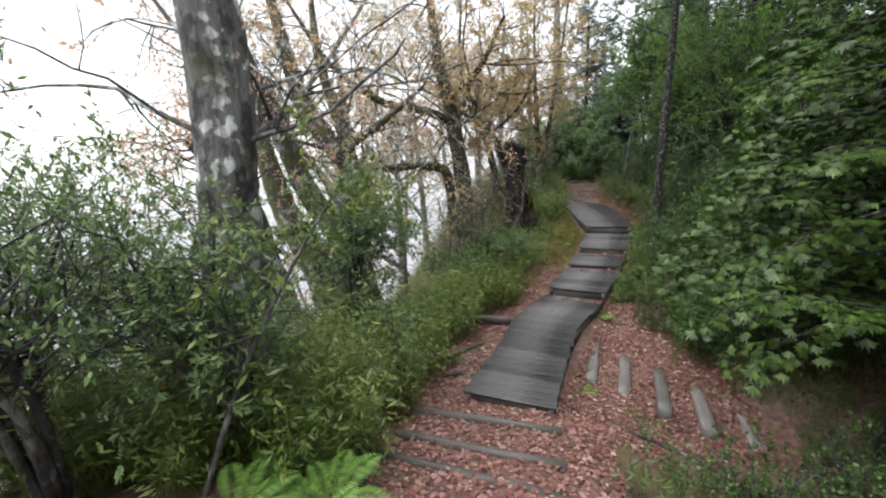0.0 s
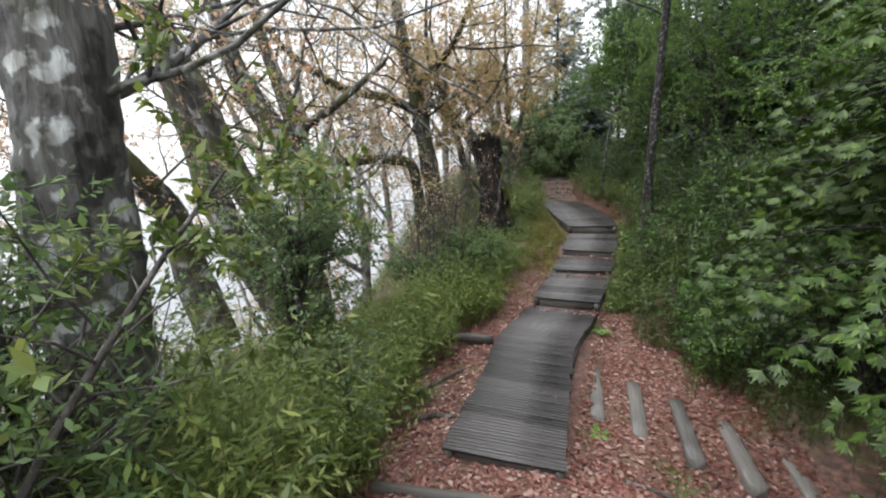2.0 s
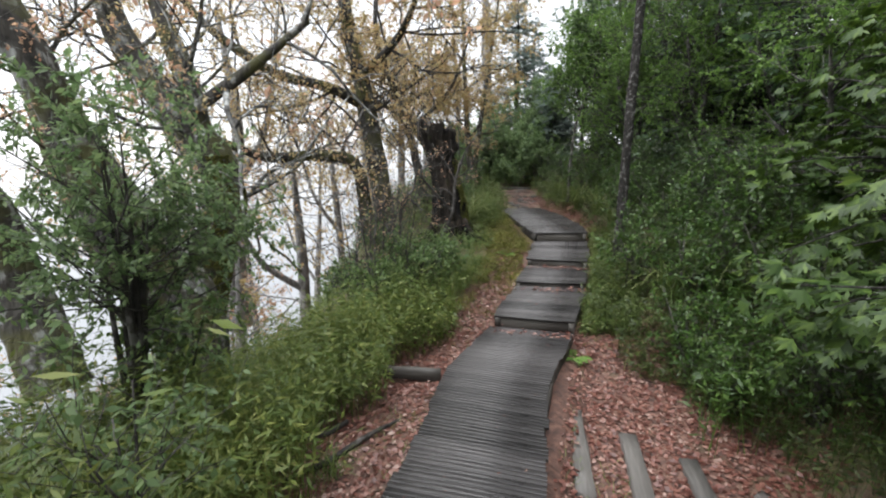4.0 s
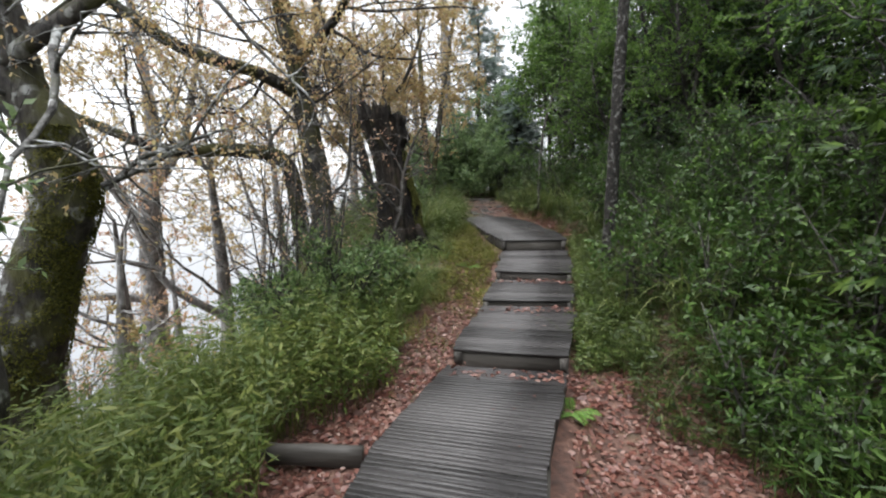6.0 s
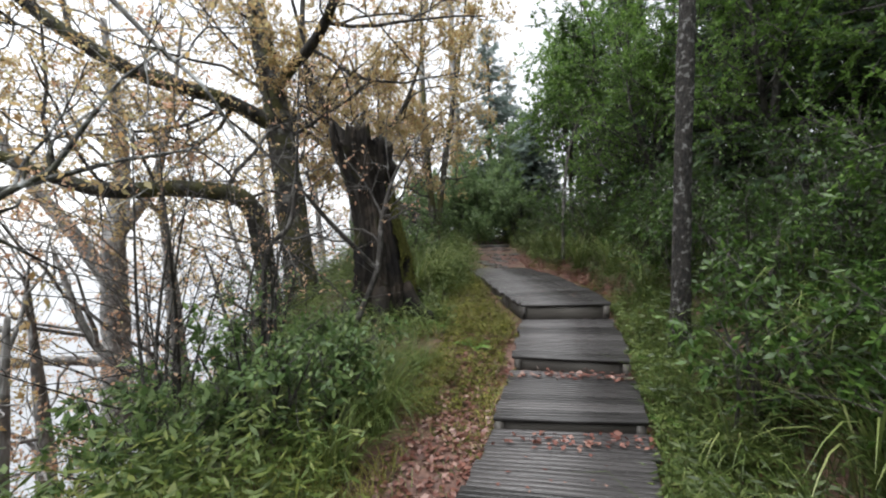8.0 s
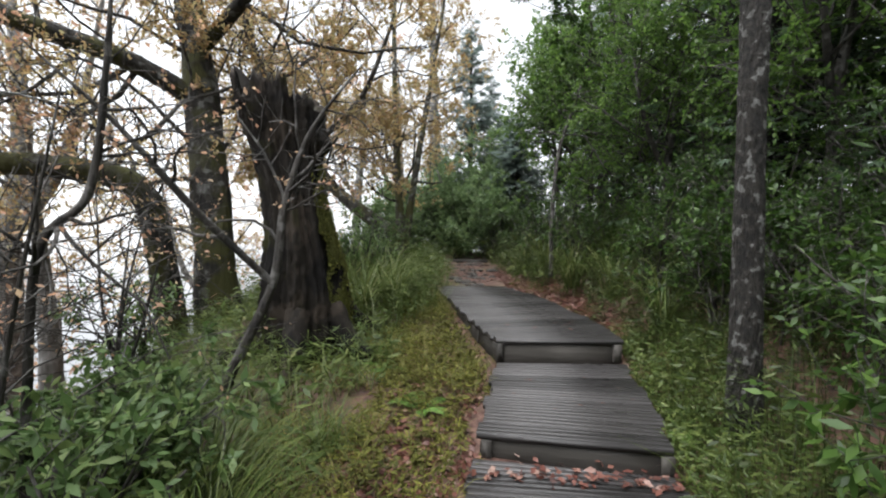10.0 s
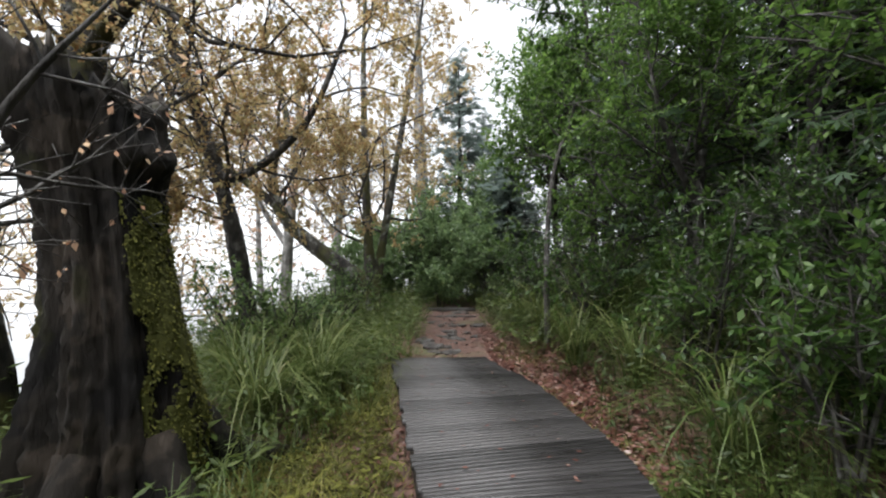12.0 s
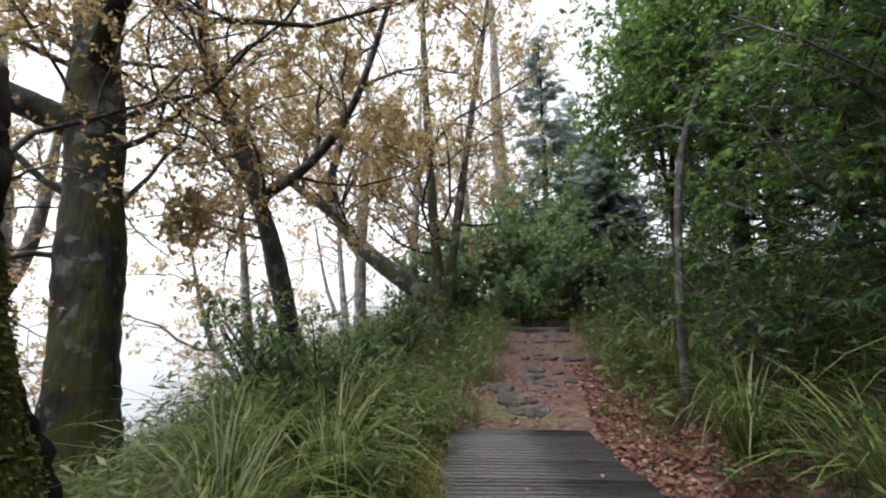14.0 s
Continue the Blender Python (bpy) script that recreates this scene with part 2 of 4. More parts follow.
# ---- mesh helpers ----
class Heap:
    """Gathers vertices and faces, and makes one mesh of them."""

    def __init__(self):
        self.v, self.f, self.n = [], {3: [], 4: []}, 0

    def add(self, verts, faces):
        verts, faces = np.asarray(verts, float).reshape(-1, 3), np.asarray(faces, int)
        self.v.append(verts)
        self.f[faces.shape[1]].append(faces + self.n)
        self.n += len(verts)

    def mesh(self, name, smooth=False):
        me = bpy.data.meshes.new(name)
        if not self.v:
            return me
        v = np.concatenate(self.v)
        me.vertices.add(len(v))
        me.vertices.foreach_set("co", v.ravel())
        loops, sizes = [], []
        for k in (3, 4):
            if self.f[k]:
                f = np.concatenate(self.f[k])
                loops.append(f.ravel())
                sizes.append(np.full(len(f), k))
        loops, sizes = np.concatenate(loops), np.concatenate(sizes)
        me.loops.add(len(loops))
        me.loops.foreach_set("vertex_index", loops)
        me.polygons.add(len(sizes))
        me.polygons.foreach_set("loop_start", np.r_[0, np.cumsum(sizes)[:-1]])
        me.update(calc_edges=True)
        if smooth:
            me.shade_smooth()
        return me


def thing(name, label, category, group="", kind="", at=(0, 0, 0)):
    ob = new(name)
    ob.location = at
    ob.empty_display_size = 0.1
    return tagged(ob, label, category, group, kind)


def part(name, heap, material, parent=None, label="", smooth=False):
    me = heap.mesh(name, smooth)
    me.materials.append(material)
    ob = new(name, me)
    if parent:
        ob.parent = parent
        ob.matrix_parent_inverse = Matrix.Translation(parent.location).inverted()
    if label:
        ob["label"] = label
    return ob


def unit(v):
    return v / np.maximum(np.linalg.norm(v, axis=-1, keepdims=True), 1e-9)


def tube(heap, pts, radii, sides=6, rough=0.0):
    pts, radii = np.asarray(pts, float), np.asarray(radii, float)
    k = len(pts)
    t = unit(np.gradient(pts, axis=0))
    a = np.where(np.abs(t[:, 2:3]) > 0.9, [1.0, 0, 0], [0, 0, 1.0])
    u = unit(np.cross(t, a))
    for i in range(1, k):
        w = u[i - 1] - t[i] * (u[i - 1] @ t[i])
        u[i] = w / max(np.linalg.norm(w), 1e-9)
    w = np.cross(t, u)
    ang = np.linspace(0, 2 * np.pi, sides, endpoint=False)
    rr = radii[:, None] * np.ones(sides)
    if rough:
        rr = rr * (1 + rough * (np.sin(3 * ang + pts[:, 2:3] * 1.3) * 0.6 + np.sin(2 * ang - pts[:, 2:3] * 4.1) * 0.5 + rng.normal(0, 0.3, (k, sides))))
    ring = pts[:, None] + rr[..., None] * (np.cos(ang)[:, None] * u[:, None] + np.sin(ang)[:, None] * w[:, None])
    i, j = np.meshgrid(np.arange(k - 1), np.arange(sides), indexing="ij")
    j2 = (j + 1) % sides
    f = np.stack([i * sides + j, i * sides + j2, (i + 1) * sides + j2, (i + 1) * sides + j], -1).reshape(-1, 4)
    heap.add(ring.reshape(-1, 3), f)
    tip = heap.n
    heap.add([pts[-1] + t[-1] * radii[-1] * 0.6], np.zeros((0, 3), int))
    last = tip - sides
    heap.f[3].append(np.array([[last + q, last + (q + 1) % sides, tip] for q in range(sides)]))


def smooth_line(ctrl, n):
    """A smooth line through control points (Catmull-Rom), each with any number of values."""
    c = np.asarray(ctrl, float)
    c = np.vstack([2 * c[0] - c[1], c, 2 * c[-1] - c[-2]])
    out = []
    for s in np.linspace(0, len(c) - 3 - 1e-6, n):
        i, u = int(s), s - int(s)
        p0, p1, p2, p3 = c[i : i + 4]
        out.append(0.5 * (2 * p1 + (p2 - p0) * u + (2 * p0 - 5 * p1 + 4 * p2 - p3) * u**2 + (3 * p1 - p0 - 3 * p2 + p3) * u**3))
    return np.array(out)


def leaves(heap, pos, way, size, wide=0.5, fold=0.25, up=None):
    """Kite leaves: from pos along way, each with a folded midrib."""
    pos, way = np.asarray(pos, float), unit(np.asarray(way, float))
    n = len(pos)
    if n == 0:
        return
    size = np.broadcast_to(size, n)[:, None]
    if up is None:
        up = np.array([0, 0, 1.0]) + rng.normal(0, 0.45, (n, 3))
    side = unit(np.cross(way, up))
    nor = np.cross(side, way)
    mid = pos + way * size * 0.45 - nor * size * fold * 0.25
    v = np.stack([pos, mid + side * size * wide * 0.5 + nor * size * fold * 0.4 * wide, pos + way * size - nor * size * fold * 0.3, mid - side * size * wide * 0.5 + nor * size * fold * 0.4 * wide], 1)
    b = np.arange(n)[:, None] * 4
    heap.add(v.reshape(-1, 3), np.concatenate([b + [0, 1, 2], b + [0, 2, 3]]))


def blades(heap, root, way, length, width, droop=0.6, seg=4):
    """Arching grass blades."""
    n = len(root)
    length, width = np.broadcast_to(length, n)[:, None], np.broadcast_to(width, n)[:, None]
    droop = np.broadcast_to(droop, n)[:, None]
    way = unit(np.asarray(way, float))
    flat = unit(way * [1, 1, 0] + 1e-6)
    side = np.cross(flat, [0, 0, 1.0])
    rows, p = [], np.asarray(root, float)
    for i in range(seg + 1):
        s = i / seg
        wd = width * (1 - s) ** 0.7 * 0.5 + 0.0004
        rows += [p - side * wd, p + side * wd]
        d = unit(way + (flat * 0.4 - np.array([0, 0, 1.0])) * droop * (s * 1.5) ** 1.5)
        p = p + d * length / seg
    v = np.stack(rows, 1)
    k = 2 * (seg + 1)
    b = np.arange(n)[:, None] * k
    heap.add(v.reshape(-1, 3), np.concatenate([b + [2 * i, 2 * i + 1, 2 * i + 3, 2 * i + 2] for i in range(seg)]))


def twig_line(p, d, length, k, wob, lift):
    pts, step = [p], length / (k - 1)
    for _ in range(k - 1):
        d = d + rng.normal(0, wob, 3) + np.array([0, 0, lift])
        d = d / np.linalg.norm(d)
        pts.append(pts[-1] + d * step)
    return np.array(pts)


def sprout(heap, pts, radii, n, length, depth, tips, start=0.3, lift=0.05, wob=0.22, spread=1.15, bias=(0, 0, 0.15), kids=5, boughs=None):
    """Side branches along a line, and theirs in turn; the last twigs' points go to tips."""
    k = len(pts)
    for s in rng.uniform(start, 1.0, n):
        q = s * (k - 1)
        i = min(int(q), k - 2)
        p, r = pts[i] + (pts[i + 1] - pts[i]) * (q - i), radii[i]
        t = pts[i + 1] - pts[i]
        t = t / max(np.linalg.norm(t), 1e-9)
        o = rng.normal(0, 1, 3)
        o = o - t * (o @ t)
        o /= np.linalg.norm(o)
        d = t * rng.uniform(0.3, 0.8) + o * spread + np.array(bias)
        d /= np.linalg.norm(d)
        ln = length * rng.uniform(0.6, 1.25) * (1.1 - 0.4 * s)
        m = 7 if depth > 1 else (4 if depth == 1 else 2)
        line = twig_line(p, d, ln, m, wob, lift)
        r0 = min(r * 0.55, 0.004 + 0.0125 * ln)
        rad = np.linspace(r0, max(0.0018, r0 * 0.3), m)
        mine = Heap() if boughs is not None else heap
        tube(mine, line, rad, 5 if depth > 1 else 3)
        if boughs is not None:
            boughs.append(mine)
        if depth > 0:
            sprout(mine, line, rad, kids, ln * 0.58, depth - 1, tips, 0.2, lift, wob, spread, bias, kids)
        else:
            tips.append(line)


def leaf_points(tips, count):
    """Places and ways for leaves along the last twigs."""
    if not tips or count == 0:
        return np.zeros((0, 3)), np.zeros((0, 3))
    t = np.array(tips)
    a = rng.integers(0, len(t), count)
    i = rng.integers(0, t.shape[1] - 1, count)
    u = rng.random((count, 1))
    p = t[a, i] * (1 - u) + t[a, i + 1] * u
    d = unit(t[a, i + 1] - t[a, i]) * 0.7 + rng.normal(0, 0.7, (count, 3)) + [0, 0, -0.25]
    return p, d


def tree(name, label, stems, bark, leaf=None, count=0, size=0.05, boughs=8, length=1.6, depth=2, start=0.35, kids=5, wide=0.55, category="tree", group="", lift=0.03, bark_rough=0.09, sides=18, bias=(0, 0, 0.15), wob=0.22, twig_bark=None):
    """A tree: stems are smooth lines through (x, y, z, radius); boughs sprout from each."""
    base = stems[0][0]
    ob = thing(name, label, category, group, "", base[:3])
    tips = []
    for n, stem in enumerate(stems):
        line = smooth_line(stem, 12 * len(stem))
        h = Heap()
        tube(h, line[:, :3], line[:, 3], sides if n == 0 else 10, bark_rough)
        stem_ob = part("trunk" if n == 0 else "limb", h, bark, ob, "", True)
        grown = []
        sprout(None, line[:, :3], line[:, 3], boughs if n == 0 else max(3, int(boughs * 0.6)), length, depth, tips, start if n == 0 else 0.2, lift, wob, kids=kids, bias=bias, boughs=grown)
        for g in grown:
            part("bough", g, twig_bark or bark, stem_ob)
    if leaf:
        h = Heap()
        p, d = leaf_points(tips, count)
        leaves(h, p, d, rng.uniform(0.6, 1.2, len(p)) * size, wide)
        tagged(part("crown", h, leaf, ob), kind="stuff")
    return ob


def shrub(x, y, height, width, count, leaf, label, name="shrub", size=0.06, wide=0.4, stems=7, bark=None, bare=0.0, depth=1, kids=5, lift=0.05, thick=0.016):
    z = float(ground_at(x, y))
    ob = thing(name, label, "shrub", "undergrowth", "", (x, y, z))
    tips, twigs = [], Heap()
    for _ in range(stems):
        wood = Heap()
        a = rng.uniform(0, 2 * np.pi)
        r = width * rng.uniform(0.15, 0.5)
        top = (x + r * np.cos(a), y + r * np.sin(a), z + height * rng.uniform(0.7, 1.0))
        bend = (x + 0.35 * r * np.cos(a + 0.6), y + 0.35 * r * np.sin(a + 0.6), z + height * 0.4)
        line = smooth_line([(x + rng.normal(0, 0.05), y + rng.normal(0, 0.05), z - 0.05, thick), (*bend, thick * 0.75), (*top, 0.004)], 10)
        tube(wood, line[:, :3], line[:, 3], 5)
        sprout(twigs, line[:, :3], line[:, 3], 7, height * 0.42, depth, tips, 0.25 + bare, lift, 0.2, kids=kids)
        part("stem", wood, bark or DARK, ob)
    tagged(part("twig", twigs, bark or DARK, ob), kind="stuff")
    if count:
        h = Heap()
        p, d = leaf_points(tips, count)
        leaves(h, p, d, rng.uniform(0.6, 1.25, len(p)) * size, wide)
        tagged(part("foliage", h, leaf, ob), kind="stuff")
    return ob


def tuft(x, y, n, length, width, material, label, name="grass_tuft", droop=0.8, lean=0.55):
    z = float(ground_at(x, y))
    ob = thing(name, label, "grass", "grass tufts", "", (x, y, z))
    a = rng.uniform(0, 2 * np.pi, n)
    root = np.stack([x + rng.normal(0, 0.05, n), y + rng.normal(0, 0.05, n), np.full(n, z - 0.02)], 1)
    way = np.stack([np.cos(a) * lean * rng.uniform(0.3, 1.3, n), np.sin(a) * lean * rng.uniform(0.3, 1.3, n), np.ones(n)], 1)
    h = Heap()
    blades(h, root, way, length * rng.uniform(0.55, 1.15, n), width, droop * rng.uniform(0.6, 1.4, n), 6)
    tagged(part("foliage", h, material, ob), kind="stuff")
    return ob


def fern(x, y, n, length, name="fern", lift=0.0):
    z = float(ground_at(x, y)) + lift
    ob = thing(name, "bright green fern with feathered fronds", "fern", "ferns", "", (x, y, z))
    for k in range(n):
        a = 2 * np.pi * k / n + rng.normal(0, 0.3)
        ln = length * rng.uniform(0.75, 1.15)
        s = np.linspace(0, 1, 16)
        out = ln * 0.85 * s
        up = ln * (0.75 * s - 0.62 * s**2)
        line = np.stack([x + out * np.cos(a), y + out * np.sin(a), z + up], 1)
        h = Heap()
        tube(h, line, np.linspace(0.003, 0.001, 16), 3)
        t = np.array([np.cos(a), np.sin(a), 0])
        side = np.array([-np.sin(a), np.cos(a), 0])
        for sg in (-1, 1):
            p = np.repeat(line[2:], 2, 0)
            p[1::2] += np.diff(line, axis=0, append=line[-1:])[2:] * 0.5
            sz = np.repeat(ln * 0.2 * np.sin(np.pi * (0.12 + 0.86 * s[2:])) ** 0.8, 2) + 0.01
            leaves(h, p, sg * side + 0.45 * t + [0, 0, -0.15], sz, 0.17, 0.2, np.array([0, 0, 1.0]))
        part("frond", h, FERN, ob)
    return ob


def spray_fan(heap, pos, way, up, size, fingers=5, wide=0.3):
    """Flat cypress sprays: a fan of lobes from each point, drooping at the tip."""
    way, up = unit(way), np.asarray(up, float)
    side = unit(np.cross(way, up))
    nor = np.cross(side, way)
    for q in range(fingers):
        a = (q - (fingers - 1) / 2) / fingers * 1.9
        d = way * np.cos(a) + side * np.sin(a) - nor * 0.15
        off = way * size[:, None] * 0.1 * abs(q - fingers / 2)
        leaves(heap, pos + off * 0.3, d, size * (1.15 - 0.45 * abs(a)), wide * 0.75, 0.15, nor)
        for s in (-1, 1):
            e = unit(d * 0.75 + s * np.cross(d, nor) * 0.6)
            leaves(heap, pos + d * size[:, None] * 0.38, e - [0, 0, 0.3], size * 0.5, wide * 0.85, 0.1, nor)


def conifer(x, y, height, spread, leaf, label, name="conifer", whorls=22, per=6, low=0.1, size=0.16, n=9, trunk_r=0.14, bark=None, fan=True, group="conifers", droop=-0.25, fingers=5):
    """A conifer: straight stem, boughs in whorls, flat sprays along every bough."""
    z = float(ground_at(x, y)) - 0.05
    ob = thing(name, label, "conifer", group, "", (x, y, z))
    h, w, green = Heap(), Heap(), Heap()
    line = smooth_line([(x, y, z, trunk_r), (x + 0.04, y, z + height * 0.5, trunk_r * 0.65), (x, y + 0.05, z + height, 0.01)], 16)
    tube(h, line[:, :3], line[:, 3], 10, 0.05)
    part("trunk", h, bark or CONIFER_BARK, ob, "", True)
    P, D, S = [], [], []
    for i in range(whorls):
        s = low + (1 - low) * (i + 0.5) / whorls
        ln = spread * (1 - s) ** 0.75 * 1.05 + 0.12
        for _ in range(per):
            a = rng.uniform(0, 2 * np.pi)
            p0 = np.array([x, y, z + height * (s + rng.normal(0, 0.015))])
            b = twig_line(p0, np.array([np.cos(a), np.sin(a), 0.25 + rng.normal(0, 0.25)]), ln * rng.uniform(0.75, 1.15), 7, 0.1, droop * 0.22)
            tube(w, b, np.linspace(0.012 + 0.006 * ln, 0.003, 7), 4)
            m = max(4, int(n * ln * 2.2))
            q = rng.uniform(0.15, 1, m) * 6
            j = np.minimum(q.astype(int), 5)
            pp = b[j] + (b[j + 1] - b[j]) * (q - j)[:, None]
            t = unit(b[j + 1] - b[j])
            sd = unit(np.cross(t, [0, 0, 1.0])) * rng.choice([-1, 1], m)[:, None]
            dd = t * 0.8 + sd * rng.uniform(0.2, 1.1, m)[:, None] + [0, 0, droop * 0.6] + rng.normal(0, 0.3, (m, 3)) * [0, 0, 1]
            reach = rng.uniform(0, 0.28, m)[:, None] * ln * 0.5
            P.append(pp + unit(dd) * reach)
            D.append(dd)
    tagged(part("bough_wood", w, bark or CONIFER_BARK, ob), kind="stuff")
    P, D = np.concatenate(P), np.concatenate(D)
    up = np.array([0, 0, 1.0]) + rng.normal(0, 0.3, P.shape)
    sz = size * rng.uniform(0.6, 1.25, len(P))
    if fan:
        spray_fan(green, P, D, up, sz, fingers)
    else:
        sd = unit(np.cross(unit(D), up))
        for s in (-1.1, -0.5, 0, 0.5, 1.1):
            leaves(green, P, unit(D) + s * sd, sz * (1.1 - 0.3 * abs(s)), 0.17, 0.1, up)
    tagged(part("foliage", green, leaf, ob), kind="stuff")
    return ob


def moss_coat(parent, line, n, side, width, low, high, size=0.03):
    """Moss clinging to one side of a stem."""
    t = rng.uniform(low, high, n) * (len(line) - 1)
    i = np.minimum(t.astype(int), len(line) - 2)
    u = (t - i)[:, None]
    c = line[i] * (1 - u) + line[i + 1] * u
    a = rng.normal(side, width, n)
    keep = (np.sin(5 * c[:, 2] + 3 * a) + 0.7 * np.sin(13 * c[:, 2] - 4 * a) + rng.normal(0, 0.4, n)) > -0.35
    c, a = c[keep], a[keep]
    out = np.stack([np.cos(a), np.sin(a), 0 * a], 1)
    h = Heap()
    leaves(h, c[:, :3] + out * c[:, 3:4] * 0.99, out + [0, 0, -0.8] + rng.normal(0, 0.5, out.shape), rng.uniform(0.4, 1.0, len(a)) * size, 0.7)
    return tagged(part("moss", h, MOSS, parent, "olive-green moss"), kind="stuff")

# ---- ground ----
gx = np.unique(np.concatenate([np.linspace(-90, -14, 30), np.linspace(-14, -3, 56), np.linspace(-3, 7, 88), np.linspace(7, 16, 40), np.linspace(16, 120, 26)]))
gy = np.unique(np.concatenate([np.linspace(-60, -3, 20), np.linspace(-3, 16, 150), np.linspace(16, 30, 60), np.linspace(30, 160, 40)]))
X, Y = np.meshgrid(gx, gy)
heap = Heap()
i, j = np.meshgrid(np.arange(len(gy) - 1), np.arange(len(gx) - 1), indexing="ij")
w = len(gx)
heap.add(np.stack([X, Y, ground_at(X, Y)], -1), np.stack([i * w + j, i * w + j + 1, (i + 1) * w + j + 1, (i + 1) * w + j], -1).reshape(-1, 4))
tagged(part("ground", heap, SOIL, smooth=True), "bare reddish-brown forest soil falling into mist", "ground", "", "structure")

# ---- boardwalk ----
GROOVES = 3


def plank(parent, l0, r0, l1, r1, thick=0.04, name="plank", material=None):
    """A grooved deck board between two lines across the walk."""
    l0, r0, l1, r1 = (np.array(p, float) for p in (l0, r0, l1, r1))
    u = [0.0]
    h = [-0.004]
    for g in range(GROOVES):
        a, b = (g + 0.14) / GROOVES, (g + 0.86) / GROOVES
        u += [a, a + 0.015, b - 0.015, b]
        h += [-0.016, 0.0, 0.0, -0.016]
    u, h = np.array(u + [1.0, 1.0, 0.0]), np.array(h + [-0.004, -thick, -thick])
    jl, jr = rng.normal(0, 0.012, 2)
    across = (r0 - l0) / np.linalg.norm(r0 - l0)
    tilt = rng.normal(0, 0.003, 2)
    L = l0 + (l1 - l0) * u[:, None] + across * jl + [0, 0, 1] * (h + tilt[0])[:, None]
    R = r0 + (r1 - r0) * u[:, None] + across * jr + [0, 0, 1] * (h + tilt[1])[:, None]
    c = (l0 + r0 + l1 + r1) / 4
    rot = Matrix(((across[0], -across[1], 0), (across[1], across[0], 0), (0, 0, 1)))
    n = len(u)
    k = np.arange(n)
    verts = (np.concatenate([L, R]) - c) @ np.array(rot)
    heap = Heap()
    heap.add(verts, np.stack([k, (k + 1) % n, n + (k + 1) % n, n + k], -1))
    heap.f[3].append(np.array([[0, q + 1, q] for q in range(1, n - 1)] + [[n, n + q, n + q + 1] for q in range(1, n - 1)]))
    ob = part(name, heap, material or DECK)
    ob.parent = parent
    ob.matrix_parent_inverse = Matrix.Translation(parent.location).inverted()
    ob.matrix_basis = Matrix.Translation(c) @ rot.to_4x4()
    return ob


def beam(parent, name, a, b, width, height, material, bevel=0.008, label="", up=(0, 0, 1)):
    """A squared timber from a to b; a and b lie in the middle of its top."""
    a, b = np.array(a, float), np.array(b, float)
    t = (b - a) / np.linalg.norm(b - a)
    s = np.cross(t, up)
    s /= np.linalg.norm(s)
    n = np.cross(s, t)
    e = bevel
    prof = [(-width / 2 + e, 0), (width / 2 - e, 0), (width / 2, -e), (width / 2, -height + e), (width / 2 - e, -height), (-width / 2 + e, -height), (-width / 2, -height + e), (-width / 2, -e)]
    c = (a + b) / 2
    rot = Matrix((t, s, n)).transposed()
    ln = np.linalg.norm(b - a)
    rows = []
    for q in (-0.5, -0.25, 0, 0.25, 0.5):
        jig = rng.normal(0, 0.004, (8, 2))
        rows += [(q * ln, y + d[0], z + d[1]) for (y, z), d in zip(prof, jig)]
    heap = Heap()
    f = [[8 * m + k, 8 * m + (k + 1) % 8, 8 * m + 8 + (k + 1) % 8, 8 * m + 8 + k] for m in range(4) for k in range(8)]
    heap.add(rows, f)
    heap.f[3].append(np.array([[0, q + 1, q] for q in range(1, 7)] + [[32, 32 + q, 33 + q] for q in range(1, 7)]))
    ob = part(name, heap, material, None, label)
    if parent:
        ob.parent = parent
        ob.matrix_parent_inverse = Matrix.Translation(parent.location).inverted()
    ob.matrix_basis = Matrix.Translation(c) @ rot.to_4x4()
    return ob


def deck(name, label, left, right, riser=0.0, pitch=0.135):
    """One stretch of boardwalk between its left and right edges, with its planks, side beams and front riser board."""
    ob = thing(name, label, "boardwalk", "boardwalk", "", left[0])
    l, r = smooth_line(left, 200), smooth_line(right, 200)
    mid = (l + r) / 2
    s = np.r_[0, np.cumsum(np.linalg.norm(np.diff(mid, axis=0), axis=1))]
    n = max(2, int(round(s[-1] / pitch)))
    cuts = np.linspace(0, s[-1], n + 1)
    at = lambda p, v: np.array([np.interp(v, s, p[:, q]) for q in range(3)])  # noqa: E731
    for a, b in zip(cuts[:-1], cuts[1:]):
        plank(ob, at(l, a + 0.004), at(r, a + 0.004), at(l, b - 0.004), at(r, b - 0.004))
    for edge, other in ((l, r), (r, l)):
        k = np.linspace(0, 199, max(2, int(s[-1] / 0.9) + 1)).astype(int)
        for a, b in zip(k[:-1], k[1:]):
            inn = lambda q: edge[q] + (other[q] - edge[q]) * 0.045 - [0, 0, 0.043]  # noqa: E731
            beam(ob, "side_beam", inn(a), inn(b), 0.07, 0.16, BEAM)
    if riser:
        way = (mid[5] - mid[0]) / np.linalg.norm(mid[5] - mid[0])
        beam(ob, "riser_board", l[0] + way * 0.045 - [0, 0, 0.046] + (r[0] - l[0]) * 0.02, r[0] + way * 0.045 - [0, 0, 0.046] - (r[0] - l[0]) * 0.02, 0.045, riser, BEAM)
    return ob


